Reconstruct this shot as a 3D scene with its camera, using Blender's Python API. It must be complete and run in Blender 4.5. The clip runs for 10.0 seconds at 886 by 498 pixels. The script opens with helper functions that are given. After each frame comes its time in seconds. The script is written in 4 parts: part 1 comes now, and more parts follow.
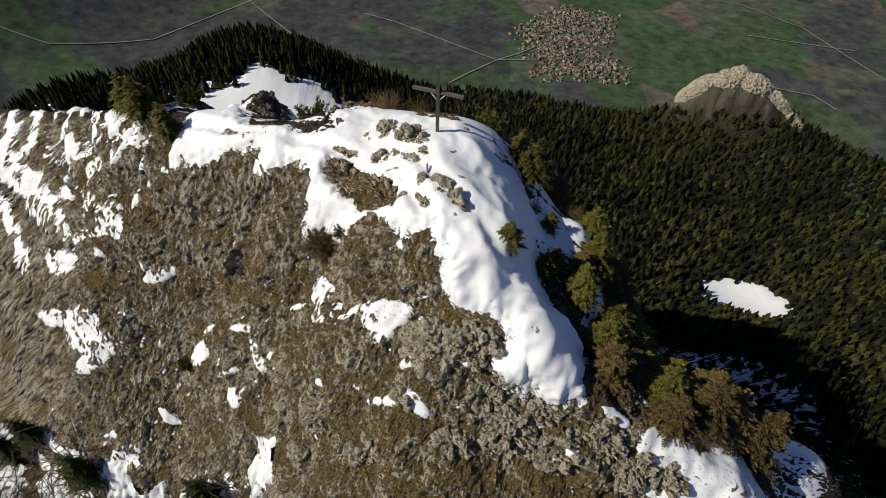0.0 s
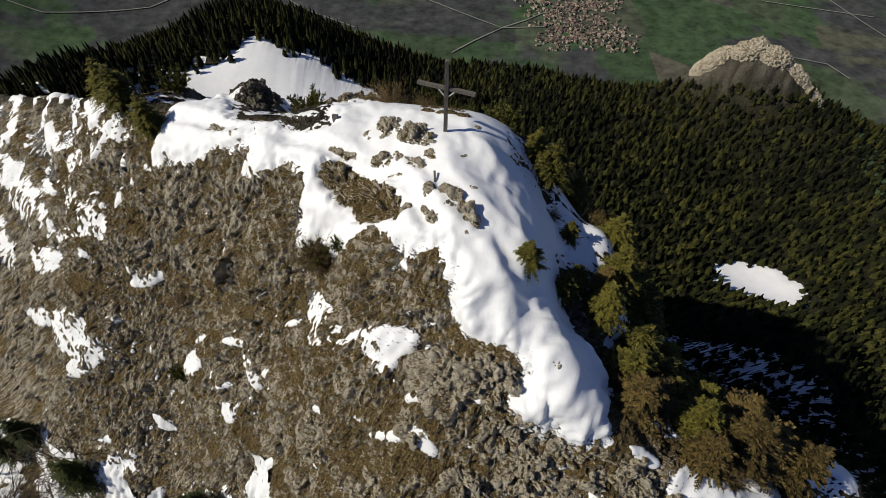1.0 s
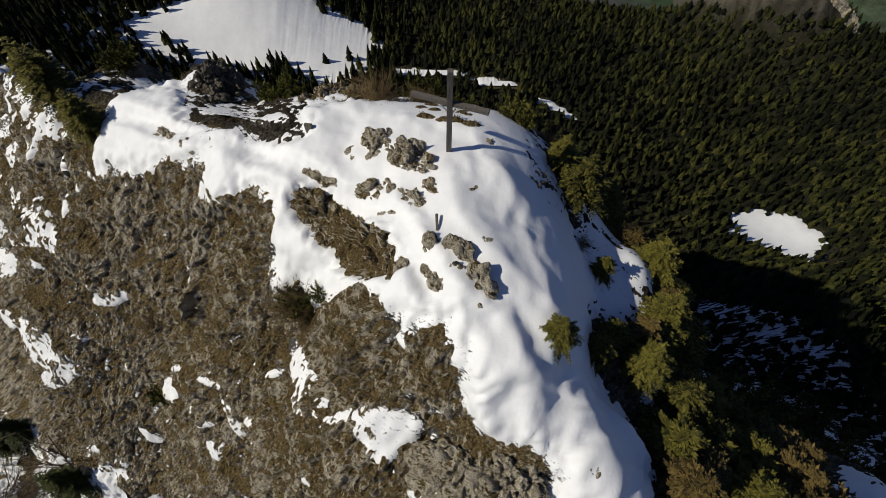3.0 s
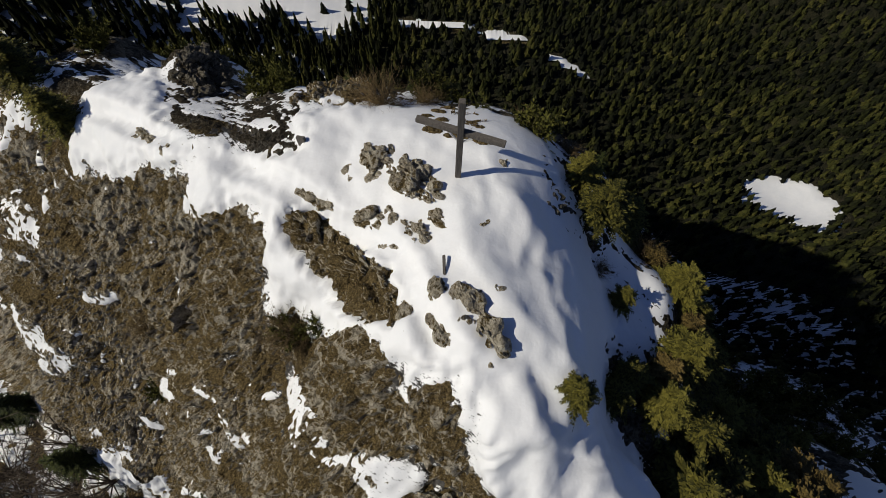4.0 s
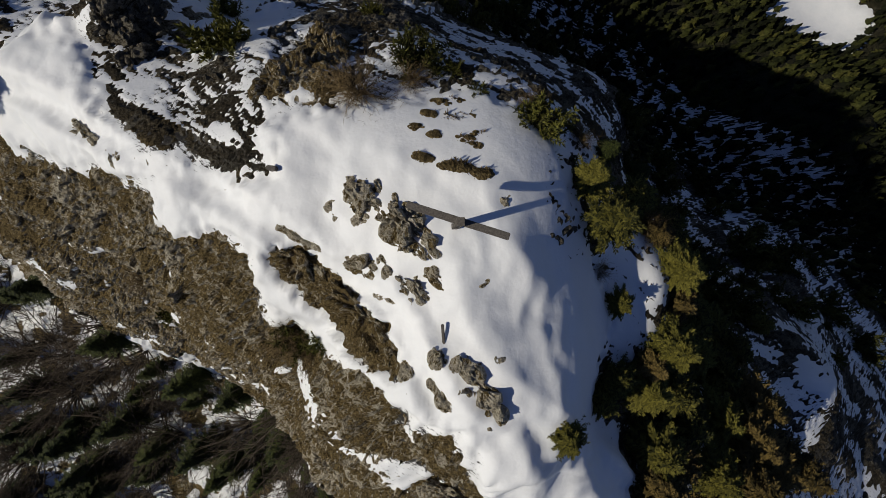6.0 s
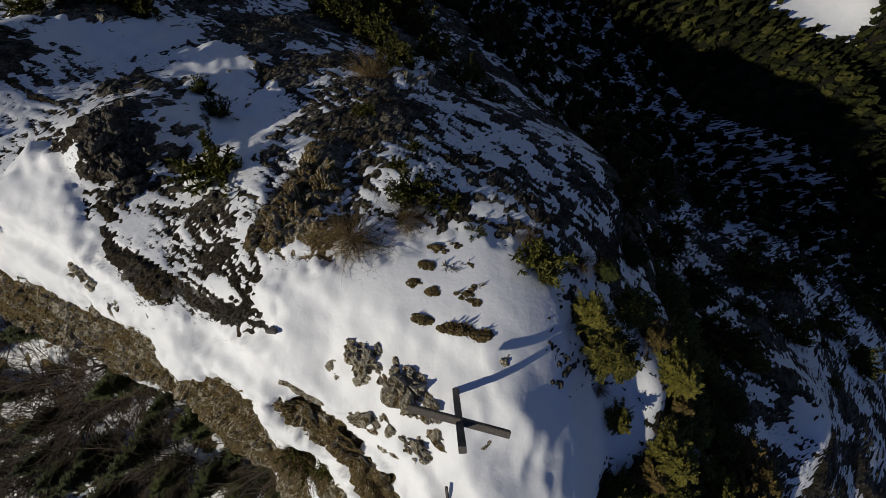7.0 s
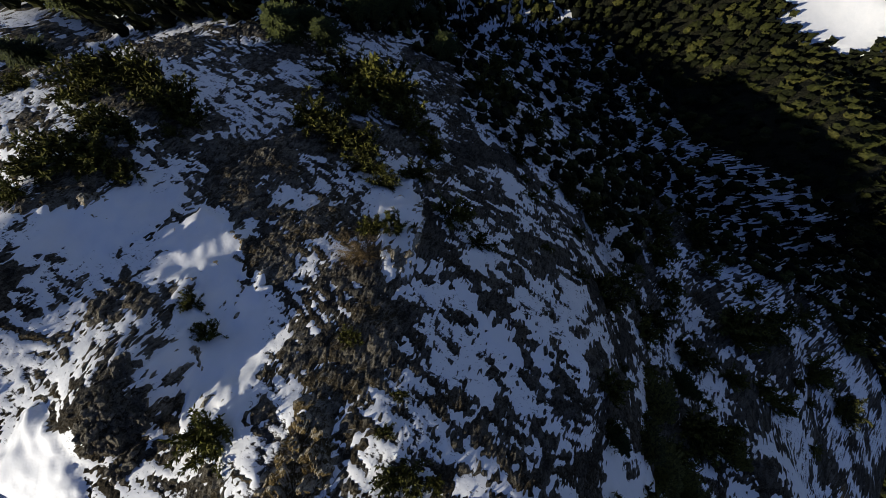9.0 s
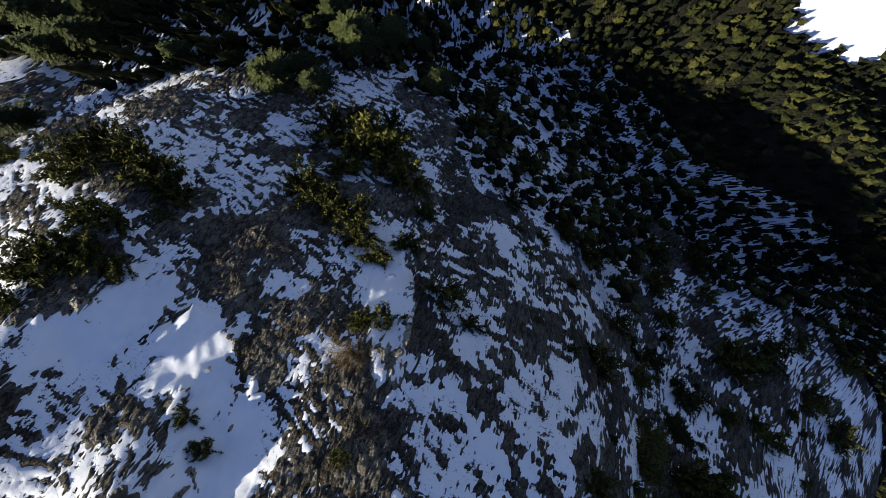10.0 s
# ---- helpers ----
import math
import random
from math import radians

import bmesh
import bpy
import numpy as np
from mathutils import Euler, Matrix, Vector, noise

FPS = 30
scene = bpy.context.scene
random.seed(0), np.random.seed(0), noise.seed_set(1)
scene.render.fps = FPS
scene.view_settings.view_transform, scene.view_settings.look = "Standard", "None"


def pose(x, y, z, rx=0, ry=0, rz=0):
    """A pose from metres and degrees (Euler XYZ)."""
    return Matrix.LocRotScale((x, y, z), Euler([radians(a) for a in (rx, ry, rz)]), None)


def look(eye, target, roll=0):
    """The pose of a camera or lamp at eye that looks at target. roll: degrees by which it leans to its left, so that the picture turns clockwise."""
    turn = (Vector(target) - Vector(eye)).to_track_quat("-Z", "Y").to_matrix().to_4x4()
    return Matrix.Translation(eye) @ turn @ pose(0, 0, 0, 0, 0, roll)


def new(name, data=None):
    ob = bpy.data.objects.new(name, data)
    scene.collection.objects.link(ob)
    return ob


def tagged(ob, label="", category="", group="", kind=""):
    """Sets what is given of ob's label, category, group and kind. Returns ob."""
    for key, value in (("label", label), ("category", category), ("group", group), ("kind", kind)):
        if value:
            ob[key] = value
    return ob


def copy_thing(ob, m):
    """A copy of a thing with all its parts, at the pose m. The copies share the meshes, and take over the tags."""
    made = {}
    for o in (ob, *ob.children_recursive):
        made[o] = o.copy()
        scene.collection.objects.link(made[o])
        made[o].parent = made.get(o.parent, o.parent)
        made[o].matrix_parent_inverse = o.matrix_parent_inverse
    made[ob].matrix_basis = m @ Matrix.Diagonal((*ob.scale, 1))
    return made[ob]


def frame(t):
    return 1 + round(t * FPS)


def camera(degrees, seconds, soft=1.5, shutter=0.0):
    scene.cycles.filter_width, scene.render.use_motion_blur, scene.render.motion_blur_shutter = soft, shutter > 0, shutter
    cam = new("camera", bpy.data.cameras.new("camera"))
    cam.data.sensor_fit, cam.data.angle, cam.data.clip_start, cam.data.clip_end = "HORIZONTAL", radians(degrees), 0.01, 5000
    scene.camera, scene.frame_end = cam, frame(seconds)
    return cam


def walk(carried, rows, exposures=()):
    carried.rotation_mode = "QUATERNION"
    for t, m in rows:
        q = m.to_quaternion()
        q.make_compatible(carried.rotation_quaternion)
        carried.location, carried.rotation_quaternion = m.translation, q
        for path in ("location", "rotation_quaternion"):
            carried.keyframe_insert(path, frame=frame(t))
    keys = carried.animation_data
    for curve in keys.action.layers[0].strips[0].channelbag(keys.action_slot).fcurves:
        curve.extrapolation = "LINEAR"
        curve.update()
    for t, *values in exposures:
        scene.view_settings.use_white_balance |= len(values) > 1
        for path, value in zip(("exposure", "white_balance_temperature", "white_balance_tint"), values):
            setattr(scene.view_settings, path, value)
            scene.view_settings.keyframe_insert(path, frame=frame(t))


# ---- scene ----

# camera and its flight
cam = camera(83.8, 10.0, soft=0.5)
PATH = [
    (0.0, -0.40, 5.29, 24.18, 41.29, -1.32, 0.00),
    (0.5, -0.47, 6.96, 23.64, 38.66, -0.98, -0.00),
    (1.0, -0.66, 8.68, 23.50, 38.07, -0.99, 0.20),
    (1.5, -0.73, 10.46, 23.32, 37.05, -0.76, -0.11),
    (2.0, -0.72, 12.28, 23.09, 35.34, -0.45, -0.56),
    (2.5, -0.73, 13.95, 22.76, 32.67, -0.23, -1.04),
    (4.0, -0.94, 19.31, 22.44, 23.58, -0.29, -0.05),
    (4.5, -0.91, 21.15, 22.44, 19.11, -0.22, -0.83),
    (5.0, -1.00, 22.74, 22.52, 10.03, -0.63, -0.55),
    (5.2, -1.11, 23.52, 22.68, 7.06, -0.95, -0.64),
    (6.3, -0.90, 30.00, 23.37, -2.52, -0.96, -2.54),
    (6.5, -0.85, 31.26, 23.30, -3.20, -1.04, -2.77),
    (7.0, -0.66, 34.34, 23.06, -4.68, -1.08, -3.64),
    (7.5, -0.42, 37.42, 22.82, -6.27, -1.14, -3.56),
    (8.0, -0.03, 40.58, 22.57, -7.96, -1.10, -4.28),
    (8.5, 0.45, 43.89, 22.14, -9.55, -1.05, -4.45),
    (9.0, 1.10, 47.23, 21.62, -11.38, -0.84, -4.72),
    (9.5, 1.85, 50.67, 20.87, -13.20, -0.60, -5.12),
    (10.0, 2.67, 54.15, 20.10, -14.86, -0.41, -5.64),
]
LIGHT = [(0.0, 0.22), (2.5, -0.02), (4.5, -0.19), (6.5, -0.30), (7.5, -0.22), (8.5, 0.16), (9.3, 0.74), (10.0, 1.28)]
walk(cam, [(t, pose(*p)) for t, *p in PATH], LIGHT)

# world and sun
SUN_EL, SUN_TO = 41.6, (0.972, 0.235)          # height of the sun, and the way its shadows fall
world = bpy.data.worlds.new("sky")
scene.world = world
world.use_nodes = True
_n = world.node_tree.nodes
_bg = _n["Background"]
_sky = _n.new("ShaderNodeTexSky")
_sky.sky_type = "NISHITA"
_sky.sun_disc = False
_sky.sun_elevation = radians(SUN_EL)
_sky.sun_rotation = math.atan2(-SUN_TO[0], -SUN_TO[1])
_sky.altitude = 1500.0
_sky.dust_density, _sky.ozone_density = 0.2, 5.0
_tint = _n.new("ShaderNodeMix")
_tint.data_type, _tint.blend_type = "RGBA", "MULTIPLY"
_tint.inputs[0].default_value, _tint.inputs[7].default_value = 1.0, (1.0, 0.92, 1.10, 1)
world.node_tree.links.new(_sky.outputs[0], _tint.inputs[6])
world.node_tree.links.new(_tint.outputs[2], _bg.inputs[0])
_bg.inputs[1].default_value = 0.048
_sd = bpy.data.lights.new("sun", "SUN")
_sd.energy, _sd.angle, _sd.color = 3.7, radians(0.5), (1.0, 0.94, 0.805)
_so = new("sun", _sd)
_c = math.cos(radians(SUN_EL))
_so.matrix_world = look((0, 0, 80), (SUN_TO[0] * _c, SUN_TO[1] * _c, 80 - math.sin(radians(SUN_EL))))

# ---- terrain form ----
_rng = np.random.RandomState(7)
_perm = np.tile(_rng.permutation(512), 3)
_grad = _rng.normal(size=(512, 3))
_grad /= np.linalg.norm(_grad, axis=1)[:, None]


def gnoise(x, y, z=0.0):
    """Gradient noise, about -0.7 to 0.7."""
    x, y, z = np.broadcast_arrays(np.asarray(x, float), np.asarray(y, float), np.asarray(z, float))
    xi, yi, zi = np.floor(x).astype(int), np.floor(y).astype(int), np.floor(z).astype(int)
    fx, fy, fz = x - xi, y - yi, z - zi
    sx, sy, sz = (f * f * f * (f * (f * 6 - 15) + 10) for f in (fx, fy, fz))
    total = 0.0
    for dx in (0, 1):
        for dy in (0, 1):
            for dz in (0, 1):
                g = _grad[_perm[_perm[_perm[(xi + dx) & 511] + ((yi + dy) & 511)] + ((zi + dz) & 511)]]
                w = (sx if dx else 1 - sx) * (sy if dy else 1 - sy) * (sz if dz else 1 - sz)
                total = total + w * (g[..., 0] * (fx - dx) + g[..., 1] * (fy - dy) + g[..., 2] * (fz - dz))
    return total


def fbm(x, y, z=0.0, octaves=4, gain=0.5):
    total, amp, f = 0.0, 1.0, 1.0
    for k in range(octaves):
        total = total + amp * gnoise(x * f + 17.3 * k, y * f - 9.1 * k, z * f)
        amp, f = amp * gain, f * 2.03
    return total


def step(a, b, v):
    t = np.clip((v - a) / (b - a), 0, 1)
    return t * t * (3 - 2 * t)


# the crest of the mountain, from its far shoulder over the summit to the near spur
CREST = np.array([(-75, 66, -16), (-38, 48.5, -5), (-22, 38.2, 2.4), (-14.5, 34.6, 4.3), (-9, 31.6, 5.4), (-5.5, 29.8, 6.6),
                  (-0.8, 28.2, 7.2), (0.6, 24, 7.6), (1.6, 19.5, 6.0), (5.5, 15.8, 3.4), (12, 13.5, 0.2), (30, 2, -14)], float)
# cross-sections: how far the ground has dropped at these distances from the crest, at some of its stations
STATIONS = (0, 2, 3, 5, 6, 7, 9, 10, 11)
REACH = (0, 3, 7, 12, 20, 32, 55)
NORTH = np.array([(0, 7.7, 17.1, 27.1, 38, 48, 56), (0, 3.0, 7.6, 12.7, 26.2, 42, 54), (0, 1.9, 6.8, 13.8, 26.9, 46, 58),
                  (0, 0.3, 2.9, 11.3, 29.5, 48.3, 62), (0, 0.4, 3.3, 12.5, 35, 50, 62), (0, 0.9, 4.0, 11.5, 31, 49, 62), (0, 2.6, 7.6, 14.5, 28.1, 44.0, 62),
                  (0, 1.8, 6.1, 14.3, 28.8, 43.2, 60), (0, 0.5, 2.8, 7.1, 15.8, 26.6, 45)], float)
SOUTH = np.array([(0, 2.0, 5.6, 11.9, 23.8, 42.4, 78), (0, 2.5, 6.8, 13.2, 26.5, 50, 79), (0, 1.1, 7.1, 16.3, 30.0, 52, 79),
                  (0, 1.3, 5.4, 12.7, 30, 52, 78), (0, 1.0, 5.0, 12.3, 32, 52, 78), (0, 0.6, 4.9, 12.0, 34, 52, 78), (0, 3.2, 8.7, 15.4, 36, 52, 76),
                  (0, 3.8, 9.1, 15.9, 36, 52, 76), (0, 4.0, 9.3, 16.1, 36, 52, 76)], float)


def crest_at(x, y):
    """Station along the crest, and the distance from it (north side positive)."""
    best, u, side = np.full(x.shape, 1e18), np.zeros(x.shape), np.zeros(x.shape)
    for i in range(len(CREST) - 1):
        a, v = CREST[i, :2], CREST[i + 1, :2] - CREST[i, :2]
        t = np.clip(((x - a[0]) * v[0] + (y - a[1]) * v[1]) / (v @ v), 0, 1)
        dx, dy = x - a[0] - t * v[0], y - a[1] - t * v[1]
        q = dx * dx + dy * dy
        m = q < best
        best, u = np.where(m, q, best), np.where(m, i + t, u)
        side = np.where(m, np.sign(v[0] * dy - v[1] * dx) * np.sqrt(q), side)
    return u, side


def section(table, u, d):
    su, kd = np.interp(u, STATIONS, range(len(STATIONS))), np.interp(d, REACH, range(len(REACH)))
    i, j = np.minimum(su.astype(int), len(STATIONS) - 2), np.minimum(kd.astype(int), len(REACH) - 2)
    a, b = su - i, kd - j
    a = a * a * (3 - 2 * a)
    z = (1 - a) * ((1 - b) * table[i, j] + b * table[i, j + 1]) + a * ((1 - b) * table[i + 1, j] + b * table[i + 1, j + 1])
    return z + np.maximum(d - REACH[-1], 0) * 0.9


def hill(x, y, cx, cy, h, w):
    return h * np.exp(-((x - cx) ** 2 + (y - cy) ** 2) / w ** 2)


def valley(x, y):
    """The lower land: wooded shelf round the mountain, its rim, and the valley floor."""
    dx, dy = x, y - 28.0
    r, az = np.hypot(dx, dy) + 1e-6, np.degrees(np.arctan2(dx, dy))
    west = np.interp(az, (-180, -165, -150, -75, -55, 180), (0.5, 1, 1, 1, 0, 0)) + np.interp(az, (150, 180), (0, 0.5))
    z = (1 - west) * (-43 - 0.12 * (r - 55)) + west * (-33 - 0.22 * (r - 40))
    rim = np.interp(az, (-180, -120, -75, -40, -20, 0, 20, 45, 70, 100, 140, 180), (80, 85, 115, 126, 116, 98, 100, 122, 150, 150, 100, 80))
    z = z + hill(x, y, -46, 121, 15, 22) + hill(x, y, -33, 104, 4.5, 18) - hill(x, y, 57, 58, 4, 13) + hill(x, y, -74, 90, 17, 24) + hill(x, y, 73, 117, 8.5, 8) + hill(x, y, 81, 114, 6, 9) + hill(x, y, 66, 119, 6, 7) + hill(x, y, 84, 112, 5, 18) + hill(x, y, 50.5, 42, 14.5, 12.5)
    z = z - 7 * np.interp(az, (15, 45, 110, 150), (0, 1, 1, 0)) * step(132, 95, r)
    z = z - 0.95 * np.maximum(r - rim, 0)
    floor = -450 + 3 * gnoise(x / 400, y / 400, 3.0) + 160 * step(1500, 4500, r) + 330 * step(0, 900, -x - 560 + (y - 900) * 0.5) * step(600, 900, r)
    return np.maximum(z, floor)


def ground(x, y):
    """Height of the land without its fine relief."""
    x, y = np.asarray(x, float), np.asarray(y, float)
    side = crest_at(x, y)[1]
    m = np.full(x.shape, -1e9)
    for i in range(len(CREST) - 1):
        a, v = CREST[i], CREST[i + 1] - CREST[i]
        t = np.clip(((x - a[0]) * v[0] + (y - a[1]) * v[1]) / (v[:2] @ v[:2]), 0, 1)
        d = np.hypot(x - a[0] - t * v[0], y - a[1] - t * v[1])
        m = np.maximum(m, a[2] + t * v[2] - np.where(side > 0, section(NORTH, i + t, d), section(SOUTH, i + t, d)))
    m = m + hill(x, y, 27, 18.5, 2.0, 5) + hill(x, y, 34, 18.5, 1.5, 6) + hill(x, y, -20.5, 42.0, 1.8, 2.6) + hill(x, y, -21.5, 44.4, 2.0, 2.3)
    b = valley(x, y)
    k = 5.0
    h = np.clip(0.5 + 0.5 * (m - b) / k, 0, 1)
    return b + (m - b) * h + k * h * (1 - h)


# the edge of the summit snow, on the side of the face and on the far side
SNOW_FACE = [(-19.4, 33.5), (-19.1, 32.6), (-17.1, 31.8), (-15.1, 31.3), (-13.9, 31.4), (-12.5, 30.4), (-11.2, 30.3), (-11.7, 29.2), (-10.6, 28.5),
             (-8.8, 28.6), (-7.8, 27.7), (-8.0, 26.8), (-8.1, 24.7), (-6.8, 24.8), (-6.2, 23.8), (-3.6, 23.5), (-2.8, 22.6), (-1.9, 21.8), (-0.5, 21.3),
             (0.0, 20.2), (0.1, 19.0), (0.7, 18.3), (1.8, 18.0), (2.8, 17.5), (3.1, 16.9), (2.3, 16.1), (2.4, 15.8), (4.7, 15.1), (5.1, 14.7), (6.7, 15.1)]
SNOW_BACK = [(6.9, 17.1), (7.2, 18.7), (6.8, 20.3), (5.6, 21.2), (5.4, 22.4), (6.2, 23.6), (6.3, 25.0), (6.0, 26.3), (5.2, 27.8), (4.7, 29.2), (4.3, 31.3), (3, 33), (0.5, 34),
             (-2.4, 33.5), (-4.4, 33.2), (-7.2, 32.4), (-6.8, 30.8), (-8.6, 31.1), (-11, 31.8), (-12.5, 33.1), (-13.6, 35.2), (-14.5, 37.5), (-17, 38.5), (-18.5, 36)]
# lone patches: centre, half length, half width, heading in degrees
PATCH_NEAR = [(-6.7, 21.7, 1.3, 0.47, 133), (-6.1, 20.3, 0.92, 0.37, 159), (-5.2, 19.6, 0.51, 0.2, 158), (-2.7, 18.9, 1.0, 0.48, 164), (-3.9, 19.5, 0.73, 0.16, 168),
              (-2.9, 18.3, 0.52, 0.27, 161), (-1.3, 16.9, 0.56, 0.21, 0), (-2.1, 21.4, 0.31, 0.14, 137), (-2.6, 15.8, 0.81, 0.2, 164), (-1.2, 15.4, 0.72, 0.26, 135),
              (1.4, 16.2, 0.43, 0.15, 178), (6.2, 13.4, 0.32, 0.2, 0), (8.3, 14.7, 0.67, 0.25, 161), (11.3, 13.6, 1.5, 0.75, 165), (14.2, 12.9, 3.5, 0.9, 6),
              (-7.1, 19.5, 0.35, 0.15, 153), (-6.5, 17.6, 0.32, 0.14, 143), (-4.1, 16.8, 0.3, 0.13, 152)]
PATCH_FACE = [(-12.8, 22.6, 1.05, 0.18, 158), (-11.5, 21.0, 0.8, 0.3, 121), (-10.2, 20.5, 0.43, 0.2, 156), (-14.0, 20.0, 0.81, 0.35, 145), (-17.6, 23.6, 0.95, 0.45, -17),
              (-22.2, 29.3, 0.9, 0.33, 144), (-21.2, 28.5, 1.28, 0.27, 172), (-19.2, 32.8, 0.9, 0.16, 152), (-10.8, 30.2, 1.27, 0.31, 124), (-10.8, 29.1, 0.77, 0.29, 162),
              (-8.6, 22.1, 0.25, 0.14, 174), (-14.4, 21.2, 0.97, 0.13, 164), (-24.8, 27.4, 0.59, 0.24, 176), (-22.7, 22.0, 0.79, 0.3, 151), (-16.3, 24.2, 0.71, 0.14, 164),
              (-27.4, 20.3, 1.41, 0.72, 175), (-28.8, 21.8, 0.83, 0.2, 176)]
PATCH_FAR = [(-35.8, 31.1, 4.6, 0.5, 155), (-30.2, 27.9, 3.5, 1.0, 156), (-29.9, 26.1, 2.1, 0.46, 174), (-28.6, 34.7, 2.4, 0.6, 137), (-29.2, 33.4, 3.36, 0.35, 156),
             (-25.3, 32.2, 1.36, 0.47, 131), (-29.1, 38.0, 1.39, 0.64, 150), (-38.8, 26.1, 1.27, 0.2, 169), (-35.5, 34.8, 2.4, 0.74, 148), (-34.6, 39.3, 1.4, 0.4, 144),
             (-33.2, 41.2, 1.56, 0.3, 153), (-39.8, 41.6, 6.5, 1.2, 137), (-45.4, 41.1, 4.5, 1.2, 131), (-45.7, 46.5, 4.5, 1.1, 137), (-34.0, 34.4, 1.58, 0.3, 149)]
# smooth snow in the hollows of the far slope, and the clearings in the woods
HOLLOWS = [(-17.3, 45.0, 2.9, 1.6, 10), (-9.8, 39.0, 3.4, 1.9, 115), (-1.6, 43.4, 2.9, 1.3, 100), (2.2, 40.2, 1.9, 0.9, 150), (7.3, 43.2, 1.6, 0.7, 120), (9.6, 22.2, 3.0, 1.8, 70), (11.2, 26.2, 2.6, 1.5, 100), (13, 18.4, 3.0, 1.1, -30), (8.8, 17.6, 2.0, 0.9, 0), (15.2, 22.4, 2.2, 0.9, 60), (8.6, 29.8, 2.0, 0.9, 120), (6.8, 27.6, 2.4, 1.6, 90), (7.6, 24.6, 2.6, 1.8, 90), (6.2, 30.4, 1.6, 1.0, 120), (8.5, 26.4, 1.8, 1.4, 90), (26, 18, 3.0, 1.8, 0), (23, 19.5, 1.8, 1.2, 20),
           (4.6, 37.4, 2.2, 0.7, 150), (-21.5, 48.5, 4.0, 1.0, 20), (-12.2, 43.0, 1.5, 2.4, 60)]
CLEARINGS = [(60.5, 61.5, 8.2, 6.0, -28), (-36, 98, 18, 10, 16), (-22, 97.5, 10, 9, 60), (-2, 93, 9, 1.6, -4), (10, 90, 5, 1.6, -12), (22, 84, 5, 1.4, -28)]
# bare ground among the snow
BARE = [(-13.0, 37.6, 0.9, 2.0, 20), (-5.6, 35.0, 1.1, 2.0, -25), 
        (-5.3, 26.8, 1.7, 0.75, -43), (-3.6, 25.0, 1.7, 0.85, -45)]


def oval(x, y, cx, cy, a, b, turn):
    c, s = np.cos(np.radians(turn)), np.sin(np.radians(turn))
    p, q = ((x - cx) * c + (y - cy) * s) / a, (-(x - cx) * s + (y - cy) * c) / b
    return 1 - np.sqrt(p * p + q * q)


def inside(x, y, line):
    """Distance to a closed line, positive inside it."""
    best, odd = np.full(x.shape, 1e18), np.zeros(x.shape, bool)
    for (ax, ay), (bx, by) in zip(line, line[1:] + line[:1]):
        vx, vy = bx - ax, by - ay
        t = np.clip(((x - ax) * vx + (y - ay) * vy) / (vx * vx + vy * vy), 0, 1)
        best = np.minimum(best, (x - ax - t * vx) ** 2 + (y - ay - t * vy) ** 2)
        if vy:
            odd ^= ((ay > y) != (by > y)) & (x < vx * (y - ay) / vy + ax)
    return np.where(odd, 1, -1) * np.sqrt(best)


def ledges(x, y):
    """Broken strata of the far slope, about -0.7 to 0.7."""
    wx, wy = x + 0.6 * gnoise(x / 2.5, y / 2.5, 31.0), y + 0.6 * gnoise(x / 2.5, y / 2.5, 37.0)
    a, c = 0.85 * wx - 0.52 * wy, 0.52 * wx + 0.85 * wy
    return 0.80 * fbm(a / 1.15, c / 0.24, 9.0, 4, 0.74) + 0.40 * fbm(a / 4.6, c / 1.7, 12.0, 3, 0.6)


